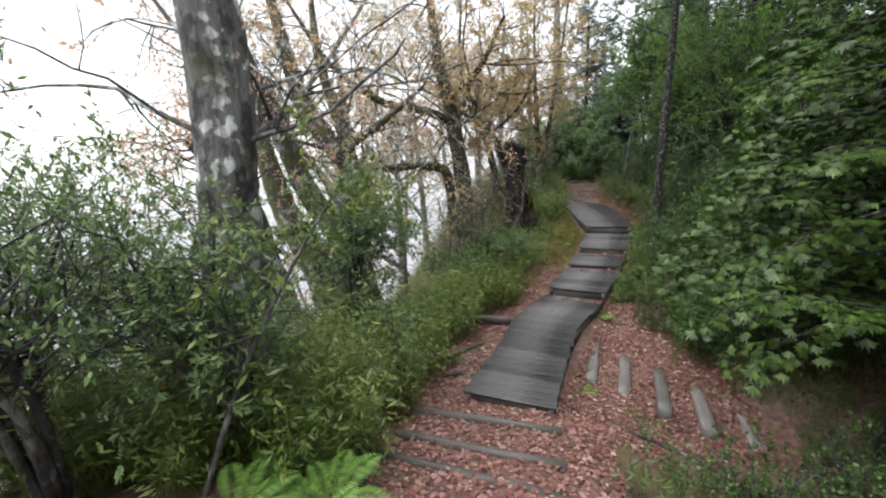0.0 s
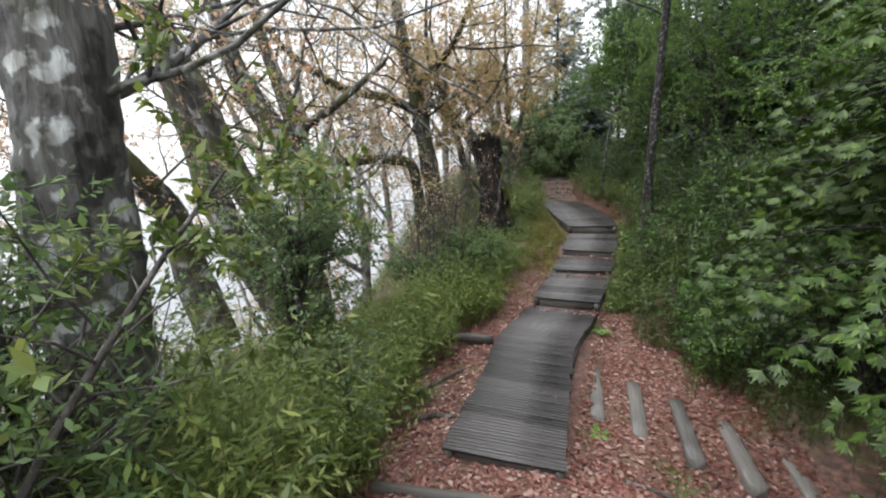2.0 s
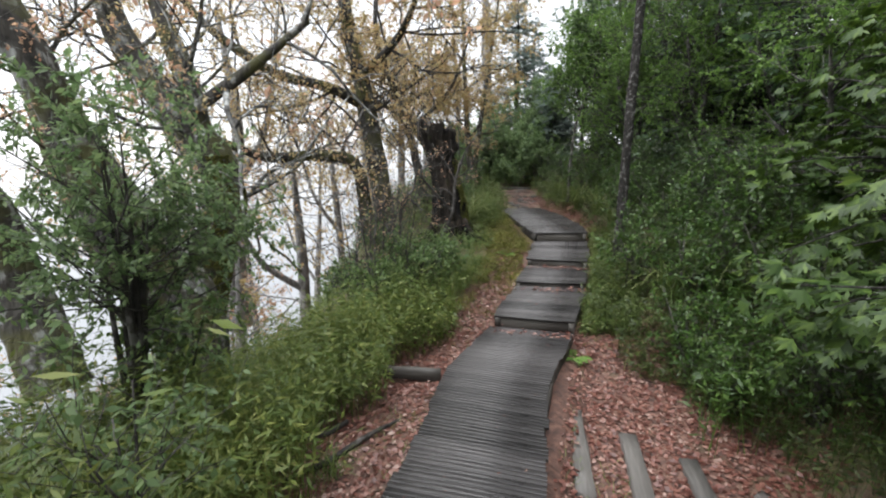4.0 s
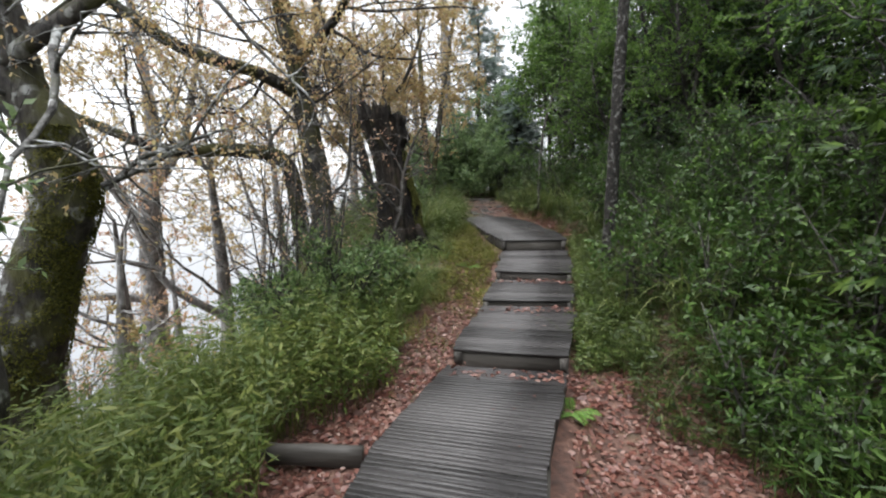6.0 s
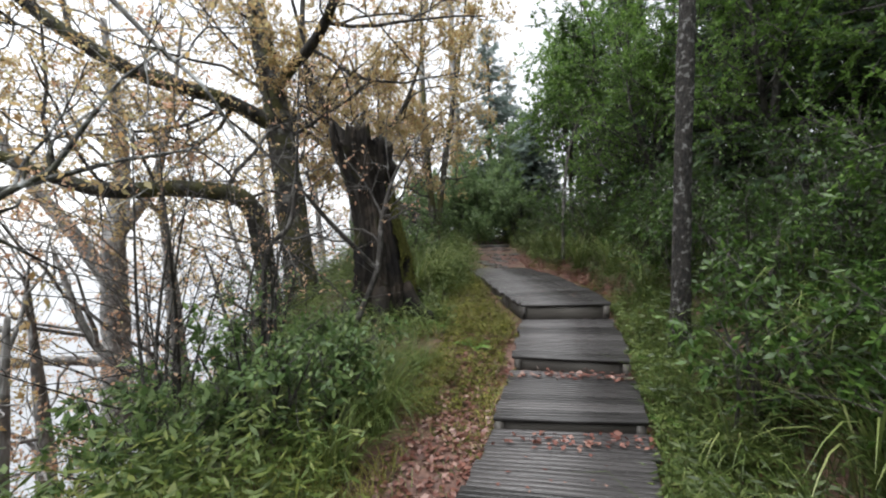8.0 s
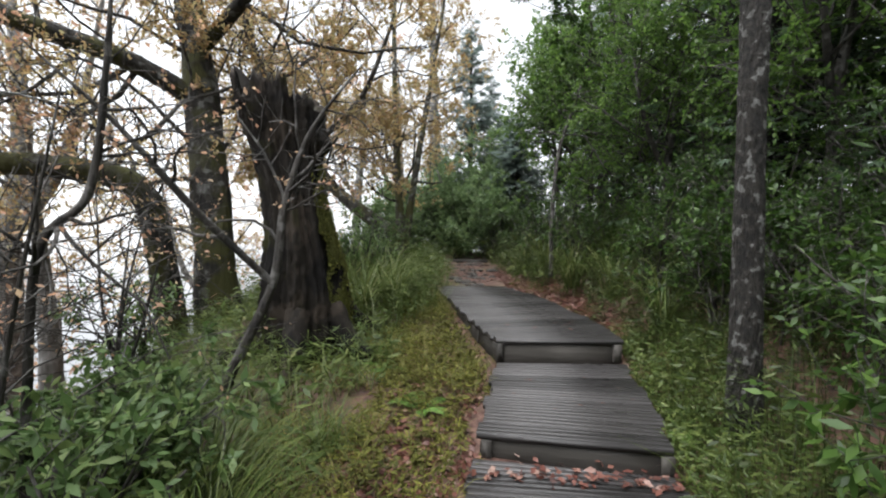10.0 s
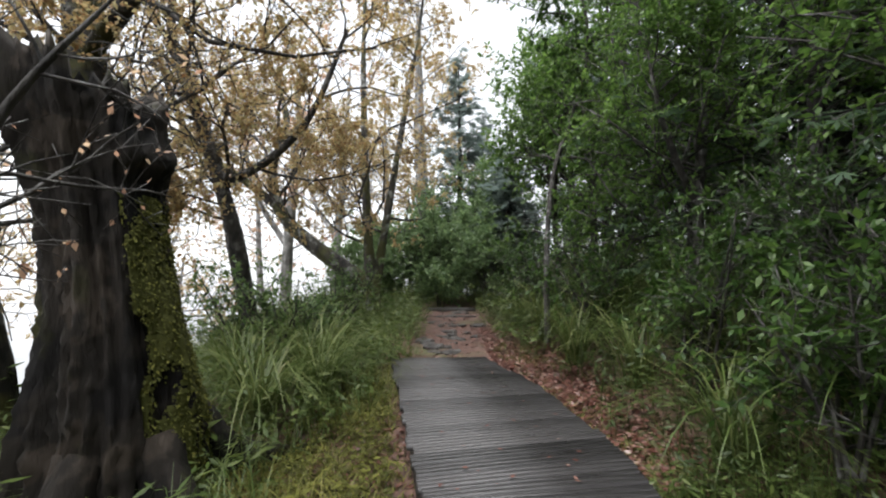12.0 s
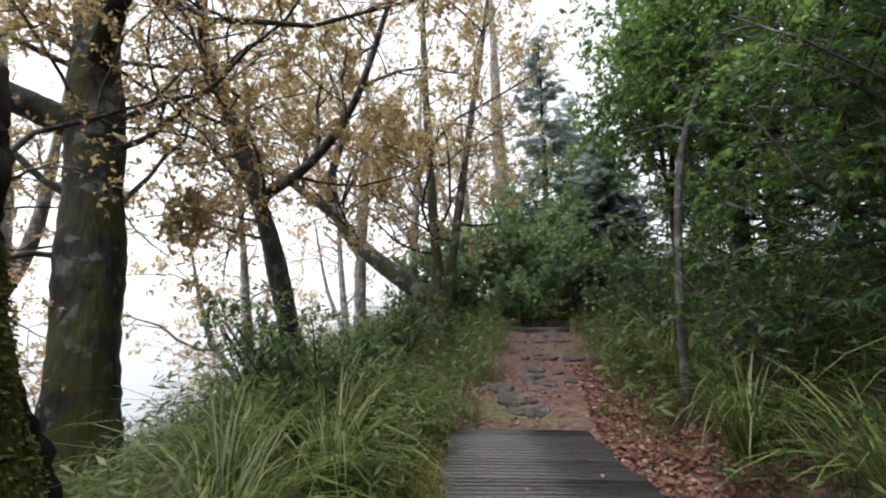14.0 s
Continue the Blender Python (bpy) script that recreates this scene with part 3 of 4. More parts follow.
deck("boardwalk", "wet grey grooved timber boardwalk curving over leaf litter",
     [(-0.172, 4.511, 0.163), (0.3, 5.6, 0.14), (0.72, 6.75, 0.1), (1.47, 7.99, 0.01)],
     [(0.865, 4.15, 0.163), (1.24, 5.2, 0.14), (1.68, 6.3, 0.1), (2.5, 7.58, 0.015)], 0.12)
deck("boardwalk_step", "wet timber boardwalk step with red leaves on it", [(1.53, 8.06, 0.15), (1.84, 8.57, 0.18), (2.14, 9.06, 0.21)], [(2.53, 7.642, 0.157), (2.87, 8.2, 0.18), (3.19, 8.76, 0.213)], 0.16)
deck("boardwalk_step", "short wet timber boardwalk step", [(2.135, 9.082, 0.293), (2.37, 9.54, 0.29), (2.6, 10.0, 0.285)], [(3.198, 8.785, 0.298), (3.42, 9.2, 0.29), (3.63, 9.62, 0.285)], 0.09)
deck("boardwalk_step", "dark wet grooved boardwalk step", [(2.619, 10.034, 0.416), (2.86, 10.57, 0.45), (3.09, 11.09, 0.49)], [(3.649, 9.646, 0.41), (3.92, 10.25, 0.45), (4.17, 10.86, 0.49)], 0.14)
deck("boardwalk", "dark wet timber boardwalk leading onto a rocky trail", [(3.1, 11.12, 0.68), (3.1, 11.5, 0.69), (3.13, 12.2, 0.7), (3.17, 13.3, 0.735), (3.19, 14.32, 0.76)], [(4.19, 10.9, 0.687), (4.36, 11.5, 0.69), (4.44, 12.2, 0.7), (4.44, 13.2, 0.735), (4.3, 14.2, 0.76)], 0.19)

# log edges of the trail steps and the sleepers of the side trail
for a, b in (((-0.72, 3.93, 0.36), (0.82, 3.64, 0.29)), ((-0.78, 3.33, 0.54), (0.7, 2.95, 0.5)), ((-1.02, 2.97, 0.68), (0.62, 2.47, 0.64)), ((-0.85, 2.2, 0.9), (0.75, 1.95, 0.9)), ((0.04, 7.11, 0.0), (0.66, 6.93, 0.0)), ((4.3, 18.3, 0.83), (5.4, 18.2, 0.83)), ((4.5, 19.5, 0.9), (5.7, 19.3, 0.9))):
    tagged(beam(None, "log_edge", a, b, 0.085, 0.15, BEAM, 0.025), "dark wet log edging a leaf-strewn trail step", "log", "trail step logs")
for a, b in (((1.92, 6.26, -0.2), (1.58, 5.24, -0.2)), ((2.26, 5.85, -0.2), (1.9, 4.9, -0.2)), ((2.6, 5.5, -0.22), (2.27, 4.55, -0.22)), ((2.92, 5.15, -0.25), (2.65, 4.25, -0.25)), ((3.3, 4.85, -0.28), (3.02, 4.0, -0.28))):
    a, b = (a[0], a[1], a[2] + 0.03), (b[0], b[1], b[2] + 0.03)
    tagged(beam(None, "sleeper", a, b, 0.15, 0.2, SLEEPER, 0.012), "weathered grey timber sleeper sunk in red leaf litter", "sleeper", "side trail sleepers")

# ---- large trees on the misty side ----
tree("beech_tree", "massive grey beech with lichen patches and bare twisting limbs",
     [[(-2.44, 3.85, 0.3, 0.4), (-2.4, 3.88, 1.4, 0.31), (-2.34, 3.92, 2.6, 0.28), (-2.27, 4.0, 4.0, 0.26), (-2.35, 4.1, 6.5, 0.2), (-2.5, 4.4, 9, 0.1)],
      [(-2.3, 3.95, 4.7, 0.1), (-2.9, 3.8, 5.1, 0.08), (-3.8, 3.7, 5.5, 0.05), (-4.8, 3.8, 6.2, 0.02)],
      [(-2.3, 3.95, 3.1, 0.05), (-1.95, 4.6, 3.5, 0.035), (-1.6, 5.4, 4.2, 0.028), (-1.2, 6.4, 5.2, 0.015)],
      [(-2.5, 4.0, 4.6, 0.1), (-1.9, 4.6, 5.4, 0.08), (-1.0, 5.4, 6.4, 0.04)]],
     BEECH, RUST, 4500, 0.05, 9, 2.4, 3, 0.45, kids=4)
tree("beech_tree", "leaning old beech with moss and mottled bark",
     [[(-2.03, 7.56, -0.37, 0.240), (-2.22, 7.83, 0.82, 0.221), (-3.02, 7.78, 2.28, 0.203), (-3.33, 7.59, 3.46, 0.184), (-3.62, 7.40, 4.37, 0.165), (-3.83, 7.16, 5.33, 0.146)]],
     MOSSY, RUST, 5000, 0.05, 11, 2.4, 3, 0.4, kids=4)
tree("beech_tree", "dark old beech limb leaning out over the misty slope",
     [[(-3.65, 7.53, -0.26, 0.306), (-4.02, 7.77, 0.94, 0.261), (-4.11, 7.74, 1.81, 0.216), (-4.33, 7.40, 2.56, 0.172), (-4.67, 7.11, 3.32, 0.127)]],
     MOSSY, RUST, 4000, 0.05, 10, 2.0, 3, 0.4, kids=4)
old_beech = tree("beech_tree", "mossy old beech with twin curving stems",
     [[(-3.3, 9.5, -3.6, 0.55), (-3.2, 9.55, -1.5, 0.46), (-3.1, 9.6, -0.4, 0.4), (-2.78, 9.8, 0.7, 0.32), (-2.5, 9.9, 1.6, 0.3), (-2.6, 9.95, 2.35, 0.27), (-3.1, 10.0, 3.0, 0.24), (-3.8, 10.1, 4.2, 0.2), (-4.3, 10.3, 6.5, 0.1)],
      [(-3.2, 9.5, -0.9, 0.36), (-3.7, 9.4, 0.4, 0.34), (-4.2, 9.4, 1.6, 0.28), (-4.6, 9.5, 3.2, 0.22), (-5.2, 9.7, 6, 0.1)],
      [(-2.7, 9.95, 2.6, 0.17), (-2.9, 10.0, 3.6, 0.16), (-3.3, 10.2, 5.0, 0.1), (-3.4, 10.5, 7, 0.05)],
      [(-3.0, 9.9, 2.9, 0.1), (-1.9, 9.6, 3.5, 0.08), (-0.9, 9.5, 4.2, 0.04)]],
     MOSSY, AUTUMN, 14000, 0.05, 11, 2.8, 3, 0.45, kids=5, twig_bark=BEECH)
moss_coat(old_beech, smooth_line([(-3.1, 9.6, -0.4, 0.42), (-2.78, 9.8, 0.7, 0.34), (-2.5, 9.9, 1.6, 0.32), (-2.6, 9.95, 2.35, 0.29)], 40), 22000, -0.6, 0.8, 0.0, 1.0, 0.035)
tree("beech_tree", "grey beech with long level limbs and a few ochre leaves",
     [[(0.05, 14.4, -0.8, 0.44), (-0.05, 14.5, 0.6, 0.3), (-0.22, 14.75, 2.2, 0.27), (-0.5, 15.1, 4.0, 0.24), (-0.9, 15.6, 6.2, 0.17), (-1.2, 16.0, 9, 0.08)],
      [(-0.5, 14.2, -0.4, 0.2), (-0.55, 13.9, 1.2, 0.17), (-0.75, 13.7, 2.1, 0.15), (-1.6, 13.5, 2.3, 0.13), (-2.8, 13.3, 2.3, 0.11), (-4.2, 13.1, 2.9, 0.07), (-5.6, 13.0, 3.4, 0.03)],
      [(-0.45, 15.0, 3.6, 0.16), (-1.3, 14.6, 4.0, 0.14), (-2.6, 13.9, 4.3, 0.12), (-4.0, 13.5, 5.4, 0.08), (-5.0, 13.0, 7.2, 0.04)],
      [(-0.5, 15.1, 4.4, 0.12), (0.5, 14.3, 5.2, 0.09), (1.2, 13.4, 6.4, 0.05)]],
     OLD_BARK, AUTUMN, 34000, 0.062, 14, 2.9, 3, 0.4, kids=5, twig_bark=DARK)
tree("beech_tree", "dark slender beech with ochre autumn leaves",
     [[(1.3, 16.5, -0.2, 0.17), (1.15, 16.45, 1.0, 0.14), (0.95, 16.35, 2.2, 0.13), (0.75, 16.3, 3.0, 0.11), (0.35, 16.3, 4.2, 0.09), (-0.1, 16.4, 5.6, 0.07), (0.0, 16.5, 8, 0.03)],
      [(0.75, 16.3, 3.1, 0.07), (1.5, 16.2, 3.6, 0.06), (2.1, 16.0, 4.3, 0.05), (2.6, 15.9, 5.6, 0.03)]],
     DARK, AUTUMN, 32000, 0.07, 14, 2.6, 3, 0.4, kids=5)
tree("forked_tree", "forked slim tree with upright stems and yellowing leaves",
     [[(3.25, 18.5, 0.3, 0.2), (3.15, 18.5, 1.4, 0.15), (3.05, 18.55, 2.6, 0.1), (2.95, 18.7, 4.6, 0.08), (2.9, 18.8, 7, 0.05), (3.0, 19, 10, 0.02)],
      [(3.2, 18.5, 1.3, 0.12), (3.4, 18.6, 2.6, 0.09), (3.75, 18.8, 4.8, 0.07), (4.2, 19, 7.5, 0.04), (4.4, 19, 9.5, 0.02)],
      [(3.1, 18.5, 1.5, 0.17), (2.5, 18.7, 1.9, 0.17), (1.7, 19.0, 2.5, 0.16), (1.15, 19.2, 3.1, 0.14), (0.9, 19.3, 4.0, 0.1), (1.2, 19.2, 5.2, 0.07), (0.8, 19.3, 6.6, 0.03)],
      [(1.1, 19.2, 3.2, 0.1), (0.2, 19.2, 3.9, 0.08), (-0.7, 19.0, 4.6, 0.07), (-1.3, 18.8, 6.3, 0.04)]],
     MOSSY, AUTUMN, 46000, 0.068, 13, 2.5, 3, 0.3, lift=0.08, kids=5, twig_bark=DARK)
tree("beech_tree", "grey beech with layered ochre boughs in thin mist on the slope",
     [[(-6.3, 19.9, -4.5, 0.46), (-6.1, 19.6, -2.8, 0.38), (-5.75, 19.05, -0.7, 0.33), (-5.3, 18.4, 1.2, 0.27), (-5.0, 18.4, 3.4, 0.18), (-5.3, 18.6, 7.0, 0.07)],
      [(-5.6, 18.8, 0.0, 0.2), (-6.3, 18.5, 1.6, 0.17), (-7.2, 18.2, 3.2, 0.12), (-8.0, 18.0, 5.6, 0.05)],
      [(-5.3, 18.4, 1.3, 0.15), (-4.2, 18.2, 2.8, 0.12), (-3.6, 18.0, 4.6, 0.07), (-3.2, 18.0, 6.8, 0.03)],
      [(-6.0, 19.4, -2.2, 0.15), (-6.9, 18.6, -1.8, 0.13), (-8.2, 17.6, -1.5, 0.08), (-9.4, 17.0, -0.6, 0.03)]],
     HAZED_BARK, AUTUMN, 24000, 0.07, 12, 3.0, 3, 0.5, kids=4, bias=(0, 0, 0.0), lift=0.0)
# Distance haze on these trunks comes only from their pale bark colour.
for q, (x, y, h, k) in enumerate([(-7.5, 14.5, 8.5, 7), (-6.5, 22, 9, 8), (-2.4, 23, 9, 9), (0.6, 23.5, 9, 9), (2.0, 26, 10, 9), (-10, 19, 9, 8), (-4.6, 27, 10, 8), (-9.5, 11, 8, 7), (-6.8, 7.6, 7.5, 7), (-12, 26, 10, 8), (4.4, 29, 10, 9), (-1.2, 30, 11, 8), (-3.6, 11.9, 5.5, 7), (-2.6, 15.2, 6, 8), (-5.4, 10.6, 6.5, 7), (-4.6, 14.2, 7, 8), (-8.2, 8.0, 9, 8), (-8.6, 10.6, 10, 8), (-7.6, 5.4, 8, 7)]):
    z = float(ground_at(x, y))
    a, b = rng.normal(0, 0.5, 2)
    tree("misty_tree", "pale bare-limbed tree fading into mist", [[(x, y, z - 0.5, 0.2), (x + 0.2 * a, y, z + h * 0.25, 0.17), (x + 0.6 * a, y + 0.3 * b, z + h * 0.55, 0.13), (x + a, y + b, z + h, 0.03)], [(x + 0.2 * a, y, z + h * 0.25, 0.1), (x - 1.0, y + b, z + h * 0.45, 0.08), (x - 1.6, y + b, z + h * 0.75, 0.03)]], HAZED_BARK, RUST if q % 2 else AUTUMN, 3800 if y < 16 else 7500, 0.07 if y < 16 else 0.095, k + (1 if y < 16 else 5), 3.2, 3, 0.25, sides=9, kids=3)
tree("tall_tree", "straight grey trunk standing behind the trail's end", [[(5.5, 26, 1.0, 0.34), (5.45, 26, 4, 0.27), (5.3, 26, 7.5, 0.22), (5.2, 26, 13, 0.06)]], HAZED_BARK, AUTUMN, 18000, 0.085, 14, 3.0, 3, 0.3, kids=4)

# ---- dead mossy snag beside the trail ----
def snag():
    ob = thing("snag", "broken dead tree stump, black wet wood, one side thick with moss", "stump", "", "", (1.42, 12.1, 0.3))
    k, m = 64, 128
    s = np.linspace(0, 1, k)
    ang = np.linspace(0, 2 * np.pi, m, endpoint=False)
    cx, cy, cz = 1.46 - 0.24 * s + 0.06 * np.sin(4 * s), 12.1 - 0.05 * s, 0.1 + 2.78 * s
    r = 0.33 + 0.18 * np.exp(-s * 9) + 0.05 * np.sin(7 * s) + 0.025 * np.exp(-((s - 0.93) / 0.08) ** 2)
    lobes = 1 + 0.06 * np.sin(5 * ang + 2.2 * s[:, None] * 3) + 0.05 * np.sin(9 * ang - 5 * s[:, None]) + 0.1 * np.sin(15 * ang + 2.5 * np.sin(5 * ang) + 1.5 * np.sin(4 * s[:, None])) * (0.6 + 0.4 * np.sin(9 * s[:, None] + 3 * ang)) + 0.045 * np.sin(37 * ang + 3 * np.sin(3 * ang + 5 * s[:, None])) + 0.03 * rng.normal(0, 1, (k, m))
    shelf = 0.11 * np.exp(-((s[:, None] - 0.84) / 0.035) ** 2) * np.exp(-(((ang + np.pi) % (2 * np.pi) - np.pi + 0.15) / 0.55) ** 2)
    R = r[:, None] * lobes + shelf
    jag = np.where(s > 0.93, 1, 0)[:, None] * (np.repeat(rng.uniform(-0.2, 0.12, m // 8), 8) + rng.uniform(-0.05, 0.05, m))
    V = np.stack([cx[:, None] + R * np.cos(ang), cy[:, None] + R * np.sin(ang), cz[:, None] + jag * ((s - 0.93) / 0.07)[:, None].clip(0, 1)], -1)
    inner = V[-1] * 1.0
    inner[:, :2] = (inner[:, :2] - [cx[-1], cy[-1]]) * 0.6 + [cx[-1], cy[-1]]
    inner[:, 2] -= 0.1
    deep = inner * 1.0
    deep[:, :2] = (deep[:, :2] - [cx[-1], cy[-1]]) * 0.5 + [cx[-1], cy[-1]]
    deep[:, 2] = cz[-1] - 0.5
    V = np.concatenate([V.reshape(-1, 3), inner, deep])
    i, j = np.meshgrid(np.arange(k + 1), np.arange(m), indexing="ij")
    j2 = (j + 1) % m
    h = Heap()
    h.add(V, np.stack([i * m + j, i * m + j2, (i + 1) * m + j2, (i + 1) * m + j], -1).reshape(-1, 4))
    h.f[3].append(np.array([[(k + 1) * m, (k + 1) * m + q, (k + 1) * m + q + 1] for q in range(1, m - 1)]))
    part("trunk", h, SNAG, ob)
    # a lumpy coat of moss clothes the side that faces the trail
    ga, gt = np.meshgrid(np.linspace(-0.95, 0.85, 60), np.linspace(0.0, 0.76, 130))
    lump = 0.5 + 0.25 * np.sin(21 * gt + 5 * ga) + 0.25 * np.sin(47 * gt - 9 * ga + 2 * np.sin(8 * ga)) + rng.normal(0, 0.22, ga.shape)
    near = 1 - ((ga + 0.05) / 0.85) ** 2
    rad = np.interp(gt, s, r) * (1 + 0.06 * np.sin(5 * ga + 6.6 * gt) + 0.05 * np.sin(9 * ga - 5 * gt) + 0.05) + 0.03 * lump * near.clip(0, 1) - 0.05 * (near < 0.12)
    P = np.stack([np.interp(gt, s, cx) + rad * np.cos(ga), np.interp(gt, s, cy) + rad * np.sin(ga), np.interp(gt, s, cz)], -1)
    i, j = np.meshgrid(np.arange(129), np.arange(59), indexing="ij")
    f = np.stack([i * 60 + j, i * 60 + j + 1, (i + 1) * 60 + j + 1, (i + 1) * 60 + j], -1).reshape(-1, 4)
    ragged = (near + 0.55 * np.sin(17 * gt + 3 * ga) + 0.4 * np.sin(31 * gt - 11 * ga) + rng.normal(0, 0.15, ga.shape))[:-1, :-1].ravel() > 0.1
    h = Heap()
    h.add(P.reshape(-1, 3), f[ragged])
    part("moss_coat", h, MOSS, ob, "yellow-green moss", True)
    pick = rng.choice(np.flatnonzero(ragged), 9000)
    p = P[:-1, :-1].reshape(-1, 3)[pick] + rng.normal(0, 0.008, (9000, 3))
    a = ga[:-1, :-1].ravel()[pick]
    h = Heap()
    leaves(h, p, np.stack([np.cos(a), np.sin(a), -0.9 + 0 * a], 1) + rng.normal(0, 0.5, p.shape), rng.uniform(0.01, 0.026, len(p)), 0.6)
    tagged(part("moss", h, MOSS, ob, "yellow-green moss"), kind="stuff")
    for b0 in (0.4, 1.3, 2.4, 3.4, 4.6, 5.6):
        h = Heap()
        ln = rng.uniform(0.5, 0.8)
        c, sn = np.cos(b0), np.sin(b0)
        pts = [(1.46 + q * c, 12.1 + q * sn, float(ground_at(1.46 + q * c, 12.1 + q * sn)) + zz, rr) for q, zz, rr in ((0.3, 0.45, 0.14), (0.5, 0.16, 0.12), (0.5 + ln * 0.5, 0.03, 0.08), (0.5 + ln, -0.04, 0.04))]
        line = smooth_line(pts, 14)
        tube(h, line[:, :3], line[:, 3], 8, 0.1)
        part("root", h, SNAG, ob)
    return ob


snag()

# bare crooked shrubs in front of the snag
tree("bare_shrub", "crooked bare shrub with lichen-grey stem", [[(0.28, 10.2, -0.1, 0.024), (0.3, 10.2, 0.7, 0.022), (0.36, 10.2, 1.45, 0.022), (0.58, 10.2, 1.75, 0.02), (0.66, 10.2, 2.4, 0.014), (0.7, 10.2, 3.1, 0.005)]], DARK, RUST, 250, 0.04, 12, 0.9, 2, 0.35, category="shrub", sides=7, kids=4)
tree("bare_shrub", "leaning bare shrub with forking lichen-grey branches", [[(0.95, 10.75, 0.1, 0.04), (1.1, 10.8, 0.6, 0.035), (1.35, 10.85, 1.2, 0.032), (1.42, 10.9, 1.75, 0.026), (1.6, 10.9, 2.3, 0.016), (1.95, 10.9, 2.8, 0.005)], [(1.35, 10.85, 1.2, 0.026), (0.9, 10.7, 1.7, 0.024), (0.5, 10.6, 2.2, 0.015), (0.1, 10.5, 2.6, 0.005)]], DARK, RUST, 300, 0.04, 12, 0.9, 2, 0.35, category="shrub", sides=7, kids=4)
for q, (x, y, h, w_) in enumerate([(-0.1, 9.2, 2.6, 1.1), (0.3, 9.8, 2.4, 1.2), (-0.5, 10.2, 2.2, 1.2), (0.2, 11.3, 2.2, 1.0)]):
    shrub(x, y, h, w_, 260, RUST, "bare wet shrub of thin grey upright twigs", "bare_shrub", 0.035, 0.5, 4, DARK)

# ---- leafy shrubs of the misty side ----
for x, y, h, w_, c in [(-1.85, 2.75, 1.75, 1.3, 3000), (-2.45, 2.95, 2.4, 1.7, 4200), (-2.75, 2.1, 2.5, 1.8, 4000), (-3.1, 1.3, 2.3, 1.6, 3000), (-3.6, 2.6, 2.7, 1.8, 4200)]:
    shrub(x, y, h, w_, c, SHRUB, "evergreen shrub with glossy whorled leaves and dark stems", "rhododendron", 0.066, 0.36, 8, None, 0.2, thick=0.034)
for x, y, h, w_ in [(-4.3, 2.2, 3.0, 1.8), (-4.0, 3.6, 3.2, 1.8), (-4.9, 4.8, 3.4, 2.0), (-3.4, 5.2, 2.6, 1.6), (-5.2, 3.0, 3.6, 2.0)]:
    shrub(x, y, h, w_, 3800, SHRUB, "evergreen shrub in the mist below the trail", "rhododendron", 0.08, 0.36, 8, None, 0.1)
tree("sapling", "leaning evergreen sapling with bright glossy leaves", [[(-1.9, 1.9, 0.6, 0.022), (-1.55, 2.3, 1.7, 0.018), (-1.3, 2.8, 2.35, 0.013), (-1.0, 3.25, 2.9, 0.006)]], DARK, BAMBOO, 1300, 0.07, 14, 0.8, 1, 0.42, kids=4, wide=0.42, sides=6, category="shrub")
shrub(-1.88, 5.95, 2.9, 0.75, 11000, PALE_AND_HAZED_LEAF, "small bushy evergreen sapling by the slope", "sapling", 0.062, 0.42, 9, None, 0.3, kids=6, thick=0.03)
shrub(-0.85, 4.35, 1.55, 0.7, 600, PALE_AND_HAZED_LEAF, "thin crooked sapling with few leaves", "sapling", 0.06, 0.45, 3, None, 0.3)
shrub(-1.9, 6.4, 1.5, 1.1, 2200, SHRUB, "leafy green shrub below the beech", "shrub", 0.08, 0.45, 6)
for x, y, h, w_ in [(0.5, 9.2, 1.1, 1.2), (0.85, 9.9, 0.9, 1.0), (0.1, 8.7, 0.9, 1.1), (0.95, 9.4, 0.8, 0.9), (0.0, 9.4, 0.8, 1.1), (-0.6, 10.5, 1.1, 1.3), (0.3, 10.4, 0.8, 1.0), (-0.9, 11.6, 1.1, 1.3), (-0.2, 12.4, 1.0, 1.2), (1.9, 14.4, 1.2, 1.2), (1.2, 15.2, 1.3, 1.3), (2.6, 16.6, 1.3, 1.3), (2.4, 15.3, 1.0, 1.1)]:
    shrub(x, y, h, w_, 1700, SHRUB, "dark leafy shrub on the misty slope", "shrub", 0.07, 0.42, 6)

# ---- the wooded side ----
conifer(3.95, 3.6, 7.0, 2.35, CYPRESS, "dense green cypress hanging over the trail, wet sprays", "cypress", 24, 9, 0.22, 0.1, 24, 0.13, droop=-0.45, fingers=5)
conifer(4.9, 2.0, 6.5, 2.1, CYPRESS, "dense green cypress in shade", "cypress", 18, 6, 0.1, 0.16, 4, 0.14, droop=-0.3)
conifer(4.9, 5.6, 5.2, 1.6, CYPRESS, "young green cypress on the bank", "cypress", 18, 6, 0.05, 0.16, 6, 0.1, droop=-0.3)
tree("tree", "straight slender grey trunk with lichen flecks beside the boardwalk", [[(4.3, 9.85, 0.3, 0.11), (4.33, 9.9, 1.4, 0.085), (4.37, 9.95, 2.8, 0.08), (4.43, 10.0, 5, 0.07), (4.5, 10.1, 9.5, 0.035)]], CONIFER_BARK, NEEDLE, 14000, 0.08, 16, 1.8, 2, 0.62, wide=0.35, sides=12, lift=-0.03, bias=(0, 0, 0))
